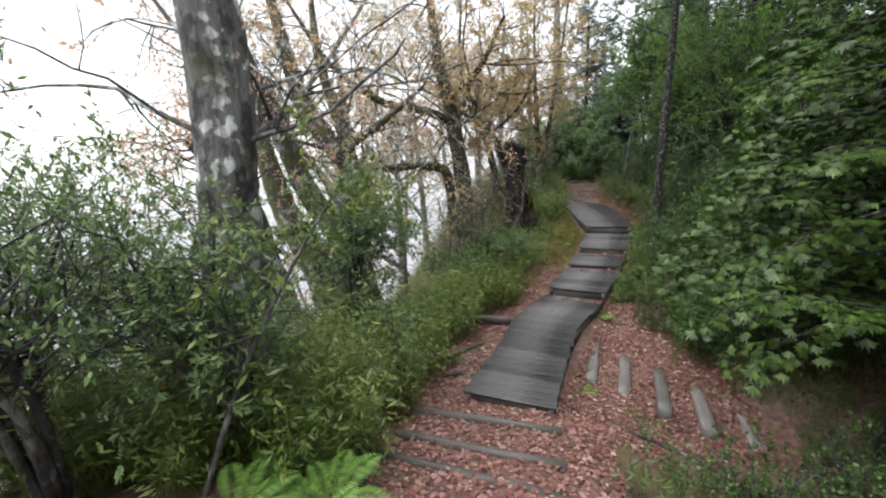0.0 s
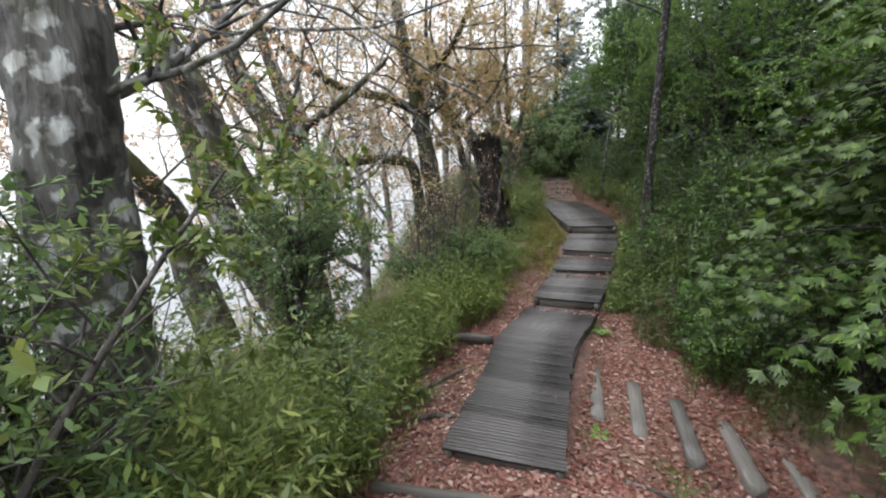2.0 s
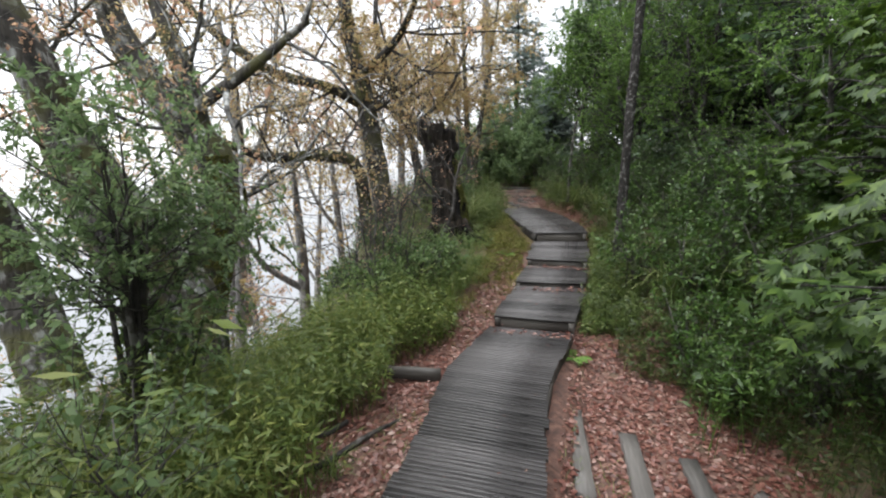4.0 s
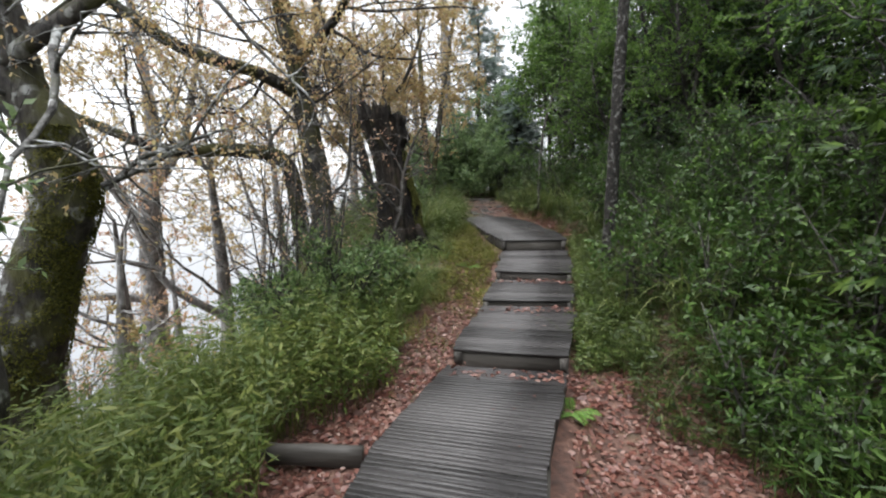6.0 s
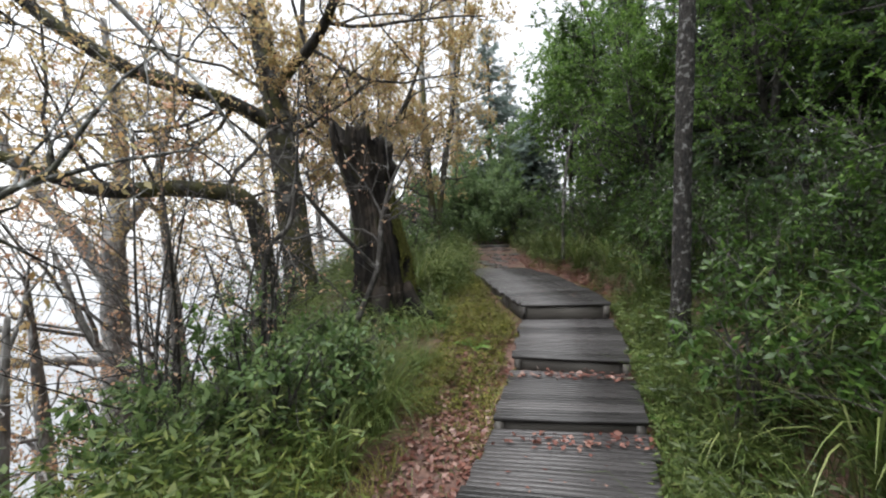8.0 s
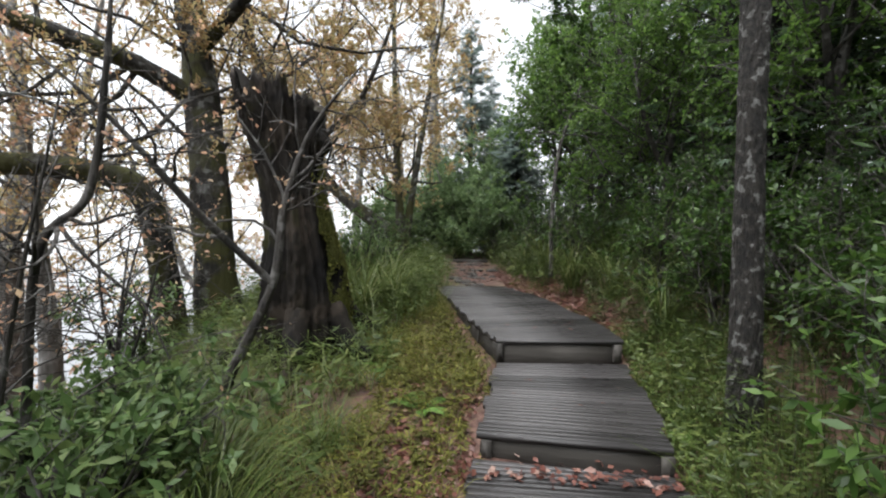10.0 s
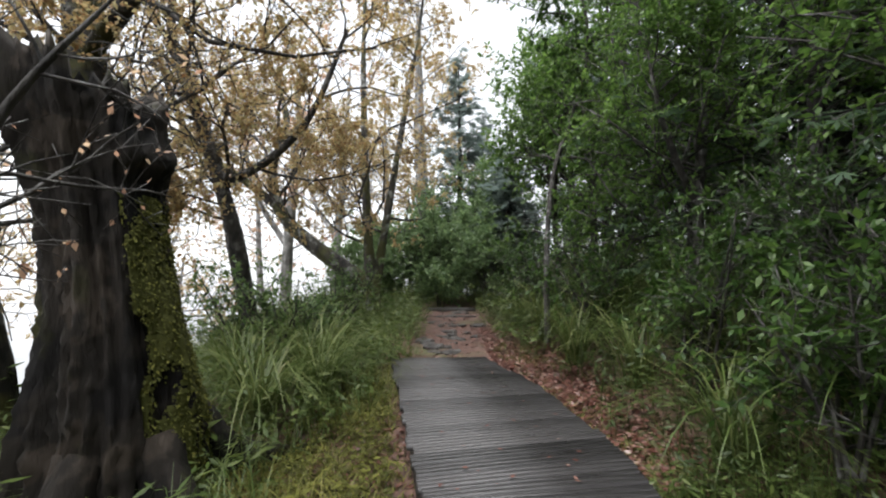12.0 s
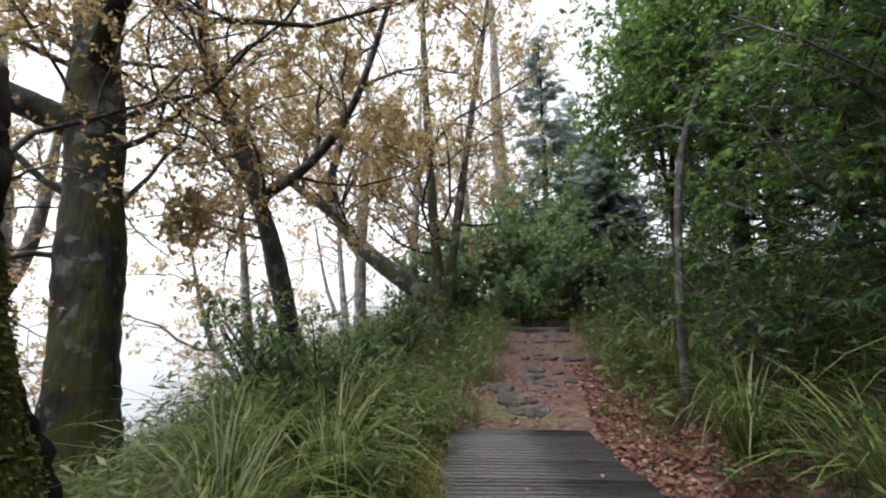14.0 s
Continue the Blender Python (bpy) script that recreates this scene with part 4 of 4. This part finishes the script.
# Past y 17 the lightened fir needles paint haze onto a conifer.
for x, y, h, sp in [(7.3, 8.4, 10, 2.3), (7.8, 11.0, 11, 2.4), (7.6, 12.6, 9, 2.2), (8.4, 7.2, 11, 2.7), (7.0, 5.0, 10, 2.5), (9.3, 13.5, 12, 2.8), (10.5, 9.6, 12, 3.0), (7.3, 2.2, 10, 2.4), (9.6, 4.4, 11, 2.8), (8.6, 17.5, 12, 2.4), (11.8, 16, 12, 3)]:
    conifer(x, y, h, sp, HAZED_FIR if y > 17 else NEEDLE, "tall dark conifer with drooping boughs", "conifer", 24, 7, 0.05, 0.15, 6, 0.15, fan=False, droop=-0.35)
for x, y, h, sp in [(12.5, 2.5, 7, 3.2), (13, 6.2, 7, 3.2), (12.8, 11.5, 8, 3.2), (13.5, 19.5, 10, 3.2), (11.2, 13.2, 7, 2.8), (11.5, 22.5, 9, 3.0)]:
    conifer(x, y, h, sp, NEEDLE, "dark conifer deep in the woods", "conifer", 20, 7, 0.02, 0.34, 3.2, 0.16, fan=False, droop=-0.35)
# Mist around these firs is put into their needle colour.
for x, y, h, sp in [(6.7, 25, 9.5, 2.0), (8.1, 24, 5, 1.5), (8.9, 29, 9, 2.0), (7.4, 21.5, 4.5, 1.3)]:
    conifer(x, y, h, sp, HAZED_FIR, "blue-grey fir standing in thin mist", "fir", 26, 7, 0.05, 0.27, 8, 0.14, fan=False, droop=-0.2)
tree("sapling", "crooked dark sapling leaning over the trail bank", [[(5.15, 14.2, 0.9, 0.042), (5.2, 14.3, 2.0, 0.036), (5.45, 14.6, 3.1, 0.032), (5.75, 14.6, 4.0, 0.028), (6.0, 14.6, 4.8, 0.025), (5.9, 14.5, 5.6, 0.022), (5.5, 14.4, 6.3, 0.01)]], DARK, SHADED_BROAD, 5000, 0.075, 14, 1.3, 2, 0.35, sides=8)
# Beyond y 18 the pale leaf paints mist into the crowns.
for x, y, h in [(7.2, 16.6, 5.0), (8.6, 19.5, 6.5), (6.5, 13.2, 3.6), (7.1, 14.0, 5.0), (6.6, 11.0, 4.4), (8.2, 17.6, 7), (9.4, 21, 7), (7.3, 23, 4), (5.6, 23.5, 3.2), (4.2, 24, 3.2), (7.8, 15.5, 7.5), (7.0, 9.6, 4.5), (6.2, 8.0, 3.4), (7.2, 17.8, 5), (6.9, 12.3, 6.5), (8.3, 13.8, 8.5)]:
    z = float(ground_at(x, y))
    a, b = rng.normal(0, 0.35, 2)
    tree("broadleaf_tree", "leafy green broadleaf tree on the bank", [[(x, y, z - 0.1, 0.07), (x + a * 0.4, y, z + h * 0.35, 0.055), (x + a, y + b, z + h * 0.7, 0.035), (x + a, y + b, z + h, 0.01)], [(x + a * 0.4, y, z + h * 0.3, 0.04), (x - 0.6, y + b, z + h * 0.55, 0.03), (x - 0.8, y + b, z + h * 0.8, 0.01)]], DARK, PALE_AND_HAZED_LEAF if y > 18 else LIT_CANOPY, 8000 if y > 16 else 15000, 0.1 if y > 16 else 0.062, 26, 1.4, 1, 0.12, sides=8, wide=0.5, kids=9)
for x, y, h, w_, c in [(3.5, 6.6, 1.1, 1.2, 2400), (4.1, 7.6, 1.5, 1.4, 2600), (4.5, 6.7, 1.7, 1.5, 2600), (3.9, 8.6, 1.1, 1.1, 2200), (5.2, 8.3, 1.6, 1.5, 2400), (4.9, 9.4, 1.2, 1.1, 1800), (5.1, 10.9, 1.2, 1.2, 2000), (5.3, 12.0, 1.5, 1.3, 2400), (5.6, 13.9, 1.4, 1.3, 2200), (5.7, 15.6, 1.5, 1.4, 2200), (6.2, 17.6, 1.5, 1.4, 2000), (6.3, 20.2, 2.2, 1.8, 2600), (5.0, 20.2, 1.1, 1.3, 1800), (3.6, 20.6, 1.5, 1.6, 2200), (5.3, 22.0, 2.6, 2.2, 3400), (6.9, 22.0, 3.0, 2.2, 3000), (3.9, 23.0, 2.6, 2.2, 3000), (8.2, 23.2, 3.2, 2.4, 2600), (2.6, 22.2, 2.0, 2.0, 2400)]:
    # Far shrubs take the pale leaf, haze put into their colour.
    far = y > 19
    shrub(x, y, h, w_, c * (2 if far else 1), PALE_AND_HAZED_LEAF if far else SHADED_BROAD, "leafy green bank shrub, wet leaves", "shrub", 0.13 if far else 0.07, 0.42, 7, None, 0.0)
# The bank's shade is painted into these bushes' dark leaves.
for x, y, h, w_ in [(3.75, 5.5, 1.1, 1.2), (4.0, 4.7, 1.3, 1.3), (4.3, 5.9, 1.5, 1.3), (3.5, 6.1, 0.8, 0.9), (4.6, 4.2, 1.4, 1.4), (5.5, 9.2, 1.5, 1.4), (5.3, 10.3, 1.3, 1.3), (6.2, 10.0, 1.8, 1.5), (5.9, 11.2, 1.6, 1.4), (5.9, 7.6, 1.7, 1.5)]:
    shrub(x, y, h, w_, 2800, SHADED_BROAD, "dark leafy bush in the shade of the bank", "shrub", 0.055, 0.4, 8)
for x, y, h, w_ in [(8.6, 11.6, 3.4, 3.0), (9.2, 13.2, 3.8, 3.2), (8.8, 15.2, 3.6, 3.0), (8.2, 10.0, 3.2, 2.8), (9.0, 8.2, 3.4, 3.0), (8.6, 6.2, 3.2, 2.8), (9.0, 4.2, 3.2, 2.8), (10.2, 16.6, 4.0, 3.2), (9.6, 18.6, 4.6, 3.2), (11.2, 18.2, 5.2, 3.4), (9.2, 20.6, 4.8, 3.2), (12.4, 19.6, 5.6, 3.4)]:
    shrub(x, y, h, w_, 3600, SHADED_BROAD, "tall dark evergreen thicket among the conifers", "thicket", 0.13, 0.45, 9)
# Haze at the trail's end is painted by these shrubs' pale leaves.
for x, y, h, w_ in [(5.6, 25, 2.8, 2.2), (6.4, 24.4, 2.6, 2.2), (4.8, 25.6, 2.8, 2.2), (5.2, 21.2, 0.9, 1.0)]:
    shrub(x, y, h, w_, 3600, PALE_AND_HAZED_LEAF, "leafy green shrub closing the end of the trail", "shrub", 0.12, 0.45, 8)
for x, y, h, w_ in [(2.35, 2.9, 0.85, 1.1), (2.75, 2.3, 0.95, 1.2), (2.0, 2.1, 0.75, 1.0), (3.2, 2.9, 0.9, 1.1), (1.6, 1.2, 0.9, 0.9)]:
    shrub(x, y, h, w_, 2600, SHADED_BROAD, "low shrub of small bright wet leaves", "shrub", 0.035, 0.6, 8)

# ---- undergrowth that nobody could count ----
def scatter(n, ok):
    out = np.zeros((0, 2))
    while len(out) < n:
        p = np.stack([rng.uniform(-5, 12, 4 * n), rng.uniform(-1.5, 27, 4 * n)], 1)
        out = np.vstack([out, p[ok(p[:, 0], p[:, 1])]])
    return out[:n]


def off_path(x, y):
    return x - np.interp(y, PY, PX)


def bamboo(n, ok, low, high, size, label, material, name):
    """Clumps of lance leaves on thin culms."""
    p = scatter(n, ok)
    h = Heap()
    z = ground_at(p[:, 0], p[:, 1])
    tall = rng.uniform(low, high, n) * (0.95 + 0.3 * np.sin(2.3 * p[:, 0] + 1.1 * p[:, 1]) * np.sin(1.9 * p[:, 1] - 0.7 * p[:, 0]) + 0.22 * np.sin(5.2 * p[:, 0]) * np.sin(4.7 * p[:, 1] + 1))
    lean = rng.normal(0, 0.22, (n, 2))
    top = np.stack([p[:, 0] + lean[:, 0] * tall, p[:, 1] + lean[:, 1] * tall, z + tall], 1)
    root = np.stack([p[:, 0], p[:, 1], z - 0.02], 1)
    blades(h, root, top - root, np.linalg.norm(top - root, axis=1), 0.005, 0.05, 2)
    for k in range(7):
        s = rng.uniform(0.35, 1.0, (n, 1))
        a = rng.uniform(0, 2 * np.pi, n)
        d = np.stack([np.cos(a), np.sin(a), rng.uniform(-0.5, 0.45, n)], 1)
        leaves(h, root + (top - root) * s, d, rng.uniform(0.6, 1.3, n) * size, rng.uniform(0.14, 0.26, (n, 1)), 0.2)
    tagged(part(name, h, material), label, "undergrowth", "", "stuff")


def left_bank(x, y):
    d = off_path(x, y)
    edge = np.interp(y, [-2, 2, 3.5, 4.6, 6, 7.5, 8.3, 30], [-1.0, -1.05, -1.0, -1.15, -1.5, -1.55, -1.15, -1.1]) + 0.18 * np.sin(5 * y)
    return (d < edge) & (d > -4.2) & (y < 8.6) & (y > 2.3 + 0.3 * np.sin(7 * x))


def left_far(x, y):
    d = off_path(x, y)
    return (d < np.interp(y, [8, 11.5, 12.5, 13.5, 15], [-1.75, -1.5, -1.1, -0.75, -0.6]) + 0.15 * np.sin(4 * y)) & (d > -4.5) & (y > 8.3)


def right_bank(x, y):
    d = off_path(x, y)
    edge = np.interp(y, [-2, 2, 3, 4, 5, 6, 7, 7.8, 8.3, 13.5, 15, 30], [0.9, 0.95, 1.3, 3.0, 2.7, 2.1, 1.45, 0.85, 0.66, 1.15, 0.9, 0.6]) + 0.12 * np.sin(6 * y)
    return (d > edge) & (d < 4.2)


bamboo(10500, left_bank, 0.3, 0.95, 0.088, "dense yellow-green dwarf bamboo on the bank", BAMBOO, "bamboo_grass")
bamboo(5500, left_far, 0.15, 0.55, 0.11, "green undergrowth on the misty slope", GRASS, "undergrowth")
bamboo(3200, lambda x, y: (x < -1.15) & (x > -4.0) & (y > 2.4) & (y < 6.2), 0.7, 1.5, 0.1, "tall yellow-green dwarf bamboo beneath the beech", BAMBOO, "bamboo_grass")
bamboo(5000, lambda x, y: ((np.abs(off_path(x, y) + 0.15) > 0.8) | (y > 19.3)) & (y > 13.8), 0.3, 1.0, 0.14, "green undergrowth beyond the boardwalk", GRASS, "undergrowth")
# Darkened leaves paint the conifers' shade over the bare bank soil.
bamboo(3600, lambda x, y: (off_path(x, y) > 1.9) & (off_path(x, y) < 5.5) & (y < 15) & (y > 5.5), 0.4, 1.3, 0.1, "undergrowth beneath the conifers, shade painted into its leaves", SHADED_BROAD, "undergrowth")
# Both bank layers use the leaf with shade put into its colour.
bamboo(4000, lambda x, y: right_bank(x, y) & (y < 8.6) & ((y > 4.6) | (off_path(x, y) < 1.5)), 0.15, 0.6, 0.075, "tangled green undergrowth on the bank", SHADED_BANK, "undergrowth")
bamboo(5600, lambda x, y: right_bank(x, y) & (y > 8.4) & (y < 19), 0.2, 0.75, 0.078, "yellow-green undergrowth on the bank", SHADED_BANK, "undergrowth")


def grass_field(n, ok, low, high, material, label, name, width=0.008):
    p = scatter(n, ok)
    a = rng.uniform(0, 2 * np.pi, n)
    root = np.stack([p[:, 0], p[:, 1], ground_at(p[:, 0], p[:, 1]) - 0.02], 1)
    way = np.stack([np.cos(a) * 0.6, np.sin(a) * 0.6, np.ones(n)], 1)
    h = Heap()
    blades(h, root, way, rng.uniform(low, high, n), width, rng.uniform(0.4, 1.3, n), 3)
    tagged(part(name, h, material), label, "grass", "", "stuff")


def verge(x, y):
    d = np.abs(off_path(x, y))
    return (d > np.where(y < 4, 0.95, 0.66)) & (d < 1.3 + 0.2 * np.sin(3 * y)) & (y > 3.3) & ((y > 7.6) | (d < 0.78) | (np.sin(2.3 * y + x) > 0.8))


bamboo(2600, lambda x, y: (off_path(x, y) > 0.66) & (off_path(x, y) < 1.5) & (y > 7.7) & (y < 11.4), 0.06, 0.3, 0.06, "fresh green low plants beside the boardwalk", GRASS, "undergrowth")
# Plants added with darkened leaves, standing in for the cypress's shade.
bamboo(2600, lambda x, y: (x > 1.75) & (x < 5) & (y > 1.0) & (y < np.maximum(4.35 - 0.86 * (x - 1.58), np.where(x > 3.5, 5.2, 0))), 0.15, 0.55, 0.06, "low plants added under the cypress, shade painted into their leaves", SHADED_BROAD, "undergrowth")
bamboo(1500, lambda x, y: (off_path(x, y) < -0.7) & (off_path(x, y) > -1.5) & (y > 9.5) & (y < 14), 0.04, 0.16, 0.06, "mossy low plants beside the boardwalk", MOSS, "undergrowth")
grass_field(7500, verge, 0.04, 0.16, GRASS, "short wet grass and moss along the boardwalk", "grass", 0.006)
grass_field(8000, lambda x, y: (np.abs(off_path(x, y)) > 0.55) & (np.abs(off_path(x, y)) < 1.15) & (y > 8.4) & (y < 15) & (np.sin(2.1 * y + 3 * x) > -0.6), 0.03, 0.11, MOSS, "yellow-green moss along the boardwalk", "moss", 0.012)
grass_field(5200, lambda x, y: ((off_path(x, y) < -1.25) | ((off_path(x, y) < -0.68) & (y > 10.9)) | ((off_path(x, y) < -0.66) & (off_path(x, y) > -0.76))) & (off_path(x, y) > -2.2) & (y > 8.6) & (y < 13.5) & (np.sin(2.7 * y + 3.3 * x) + 0.6 * np.sin(6.1 * x - 2.2 * y) > -0.25), 0.08, 0.26, SEDGE, "yellow-green mossy grass beside the boardwalk", "grass", 0.007)
grass_field(1900, lambda x, y: ((x - 1.95) / 0.6) ** 2 + ((y - 11.65) / 0.7) ** 2 + 0.3 * np.sin(9 * x) * np.sin(8 * y) < 1, 0.04, 0.15, SEDGE, "yellow-green moss and grass at the foot of the snag", "moss", 0.01)
grass_field(6500, lambda x, y: left_far(x, y) & (y < 18), 0.25, 0.75, GRASS, "long arching grass on the slope", "grass")
grass_field(3200, lambda x, y: right_bank(x, y) & (y > 5), 0.25, 0.8, PAMPAS, "long pale grass on the bank", "grass")

for x, y, n, ln in [(1.2, 9.85, 260, 0.95), (0.85, 10.35, 160, 0.9), (1.3, 9.45, 260, 0.9), (1.0, 9.0, 180, 0.8), (0.7, 9.6, 160, 0.8), (1.75, 10.3, 90, 0.45), (2.75, 15.2, 100, 0.75), (0.9, 11.2, 110, 0.6), (-0.35, 5.6, 60, 0.4)]:
    tuft(x, y, n, ln, 0.009, GRASS, "arching tuft of wet green sedge")
for x, y, n, ln in [(4.0, 7.9, 90, 1.2), (4.6, 7.4, 90, 1.3), (3.7, 7.2, 60, 0.9), (3.9, 6.3, 70, 1.0), (5.0, 11.4, 90, 1.1), (5.25, 12.6, 110, 1.2), (5.15, 13.5, 100, 1.1), (5.4, 14.8, 110, 1.3), (5.6, 16.2, 100, 1.2), (5.2, 9.4, 70, 1.3), (3.6, 8.5, 40, 0.7), (4.7, 8.6, 70, 1.2), (5.7, 12.0, 80, 1.3), (5.9, 13.8, 80, 1.3), (2.3, 14.0, 130, 1.25), (2.05, 12.9, 120, 1.3), (2.45, 13.4, 110, 1.2), (1.75, 13.5, 110, 1.3), (2.5, 14.7, 110, 1.1), (1.6, 14.2, 90, 1.2), (2.0, 15.2, 90, 1.1), (5.5, 11.0, 70, 1.4), (6.0, 12.8, 80, 1.5)]:
    tuft(x, y, n, ln, 0.017, PAMPAS, "tall pale-edged pampas grass clump", "pampas_grass", 1.0, 0.5)
for x, y, n, ln in [(-0.95, 2.05, 9, 0.55), (-1.25, 2.4, 9, 0.6), (-0.85, 1.55, 8, 0.45), (-1.45, 1.9, 8, 0.5), (-1.6, 2.7, 8, 0.5), (2.35, 7.25, 6, 0.28), (3.0, 8.1, 6, 0.3), (3.55, 9.1, 6, 0.28), (4.05, 10.1, 7, 0.3), (2.4, 10.6, 6, 0.28), (2.2, 11.3, 5, 0.25), (1.5, 5.0, 5, 0.18), (4.6, 9.2, 6, 0.35)]:
    fern(x, y, n, ln)

# ---- fallen leaves, twigs and stones ----
def litter(n, ok, label, lift=0.012, height=None):
    p = scatter(n, ok)
    z = (ground_at(p[:, 0], p[:, 1]) if height is None else height(p[:, 0], p[:, 1])) + lift + rng.uniform(0, 0.012, n)
    a = rng.uniform(0, 2 * np.pi, n)
    h = Heap()
    d = np.stack([np.cos(a), np.sin(a), rng.normal(0, 0.18, n)], 1)
    leaves(h, np.stack([p[:, 0], p[:, 1], z], 1), d, rng.uniform(0.03, 0.072, n), 0.58, 0.5, np.array([0, 0, 1.0]) + rng.normal(0, 0.3, (n, 3)))
    tagged(part("fallen_leaves", h, LITTER), label, "leaf litter", "", "stuff")


def start_trail(x, y):
    d = off_path(x, y)
    return (d > -1.5 + 0.12 * np.sin(5 * y)) & (d < 1.15) & (y < 4.6)


def dirt(x, y):
    d = off_path(x, y)
    return (((d < -0.62) & (d > -1.75)) | ((d > 0.62) & (d < 2.9))) & (y > 3.8) & (y < 8)


def upper(x, y):
    d = off_path(x, y)
    return (np.abs(d) > 0.6) & (np.abs(d) < 1.5) & (y > 7.8) & (y < 19) & (np.sin(1.7 * y + 2 * x) > -0.35)


litter(12500, start_trail, "wet red-brown fallen leaves on the trail steps")
litter(14000, dirt, "wet red fallen leaves over trodden soil")
litter(4200, upper, "rusty fallen leaves beside the boardwalk")
litter(2600, lambda x, y: (off_path(x, y) > -1.4) & (off_path(x, y) < -0.64) & (y > 7.8) & (y < 11.6), "wet red leaves on the footworn strip beside the boardwalk")
litter(8500, lambda x, y: (off_path(x, y) > 0.45) & (off_path(x, y) < 1.35) & (y > 10.8) & (y < 16.5), "rusty leaves drifted along the foot of the bank")
litter(1300, lambda x, y: (np.abs(off_path(x, y)) < 0.9) & (y > 14.4) & (y < 19), "brown leaves on the rocky trail")


for (x0, y0), (x1, y1), z, n in [((1.42, 7.78), (2.42, 7.42), 0.03, 90), ((2.08, 8.9), (3.12, 8.6), 0.22, 80), ((2.55, 9.86), (3.6, 9.5), 0.3, 130)]:
    s = rng.random(n)
    p = np.stack([x0 + (x1 - x0) * s + rng.normal(0, 0.06, n), y0 + (y1 - y0) * s + np.abs(rng.normal(0, 0.09, n)) - 0.05, z + rng.uniform(0, 0.015, n)], 1)
    a = rng.uniform(0, 2 * np.pi, n)
    h = Heap()
    leaves(h, p, np.stack([np.cos(a), np.sin(a), 0 * a], 1), rng.uniform(0.035, 0.07, n), 0.55, 0.4)
    tagged(part("fallen_leaves", h, LITTER), "red leaves heaped against a boardwalk riser", "leaf litter", "", "stuff")

for y0, y1, ax, bx, z0, z1, n in [(4.6, 7.4, (0.0, 1.2), (0.9, 2.1), 0.155, 0.055, 26), (11.3, 14.1, (3.15, 3.25), (4.25, 4.2), 0.693, 0.757, 60), (10.2, 10.8, (2.8, 3.0), (3.8, 4.0), 0.43, 0.475, 14), (8.3, 8.7, (1.85, 2.05), (2.7, 2.9), 0.172, 0.198, 14)]:
    u, v = rng.random(n), rng.random(n)
    x = (ax[0] + (ax[1] - ax[0]) * u) * (1 - v) + (bx[0] + (bx[1] - bx[0]) * u) * v
    a = rng.uniform(0, 2 * np.pi, n)
    h = Heap()
    leaves(h, np.stack([x, y0 + (y1 - y0) * u, z0 + (z1 - z0) * u + 0.008], 1), np.stack([np.cos(a), np.sin(a), 0 * a], 1), rng.uniform(0.018, 0.045, n), 0.6, 0.3, np.array([0, 0, 1.0]) + rng.normal(0, 0.1, (n, 3)))
    tagged(part("fallen_leaves", h, LITTER), "small wet leaves scattered over the boards", "leaf litter", "", "stuff")

for pts in ([(-0.35, 7.45, 0), (-0.05, 7.3, 0.02), (0.3, 7.15, 0.02), (0.55, 7.0, 0)], [(-0.75, 5.6, 0), (-0.4, 5.7, 0.03), (-0.1, 6.0, 0.02), (0.2, 6.25, 0)], [(-0.9, 6.2, 0), (-0.5, 6.1, 0.02), (-0.3, 6.3, 0.01)], [(-0.6, 5.1, 0), (-0.3, 5.2, 0.03), (0.0, 5.15, 0)], [(1.5, 4.4, 0), (2.0, 4.1, 0.02), (2.4, 3.7, 0)]):
    line = smooth_line([(x, y, float(ground_at(x, y)) + 0.015 + z, r) for (x, y, z), r in zip(pts, (0.012, 0.026, 0.024, 0.01))], 14)
    h = Heap()
    tube(h, line[:, :3], line[:, 3], 7, 0.1)
    ob = tagged(part("tree_root", h, DARK, smooth=True), "dark wet tree root crossing the trodden soil", "root", "surface roots")


def rock(x, y, w_, d_, h_, turn):
    bm = bmesh.new()
    bmesh.ops.create_icosphere(bm, subdivisions=3, radius=1)
    for v in bm.verts:
        n = v.co.normalized()
        k = 1 + 0.22 * noise.noise(n * 1.7 + Vector((x, y, 0))) + 0.08 * noise.noise(n * 5 + Vector((y, x, 0)))
        v.co = Vector((n.x * w_ * k, n.y * d_ * k, (max(n.z, -0.4) if n.z < 0.55 else 0.55 + (n.z - 0.55) * 0.3) * h_ * k))
    me = bpy.data.meshes.new("rock")
    bm.to_mesh(me)
    bm.free()
    me.materials.append(STONE)
    me.shade_smooth()
    ob = new("rock", me)
    ob.matrix_world = pose(x, y, float(ground_at(x, y)) - h_ * 0.12, 0, 0, turn)
    return tagged(ob, "flat wet stone set in the trail", "rock", "trail stones")


for _ in range(46):
    y = rng.uniform(14.75, 20.5)
    x = float(np.interp(y, PY, PX)) + rng.uniform(-0.55, 0.55)
    s = rng.uniform(0.05, 0.17)
    rock(x, y, s, s * rng.uniform(0.5, 0.9), s * rng.uniform(0.3, 0.5), rng.uniform(0, 180))
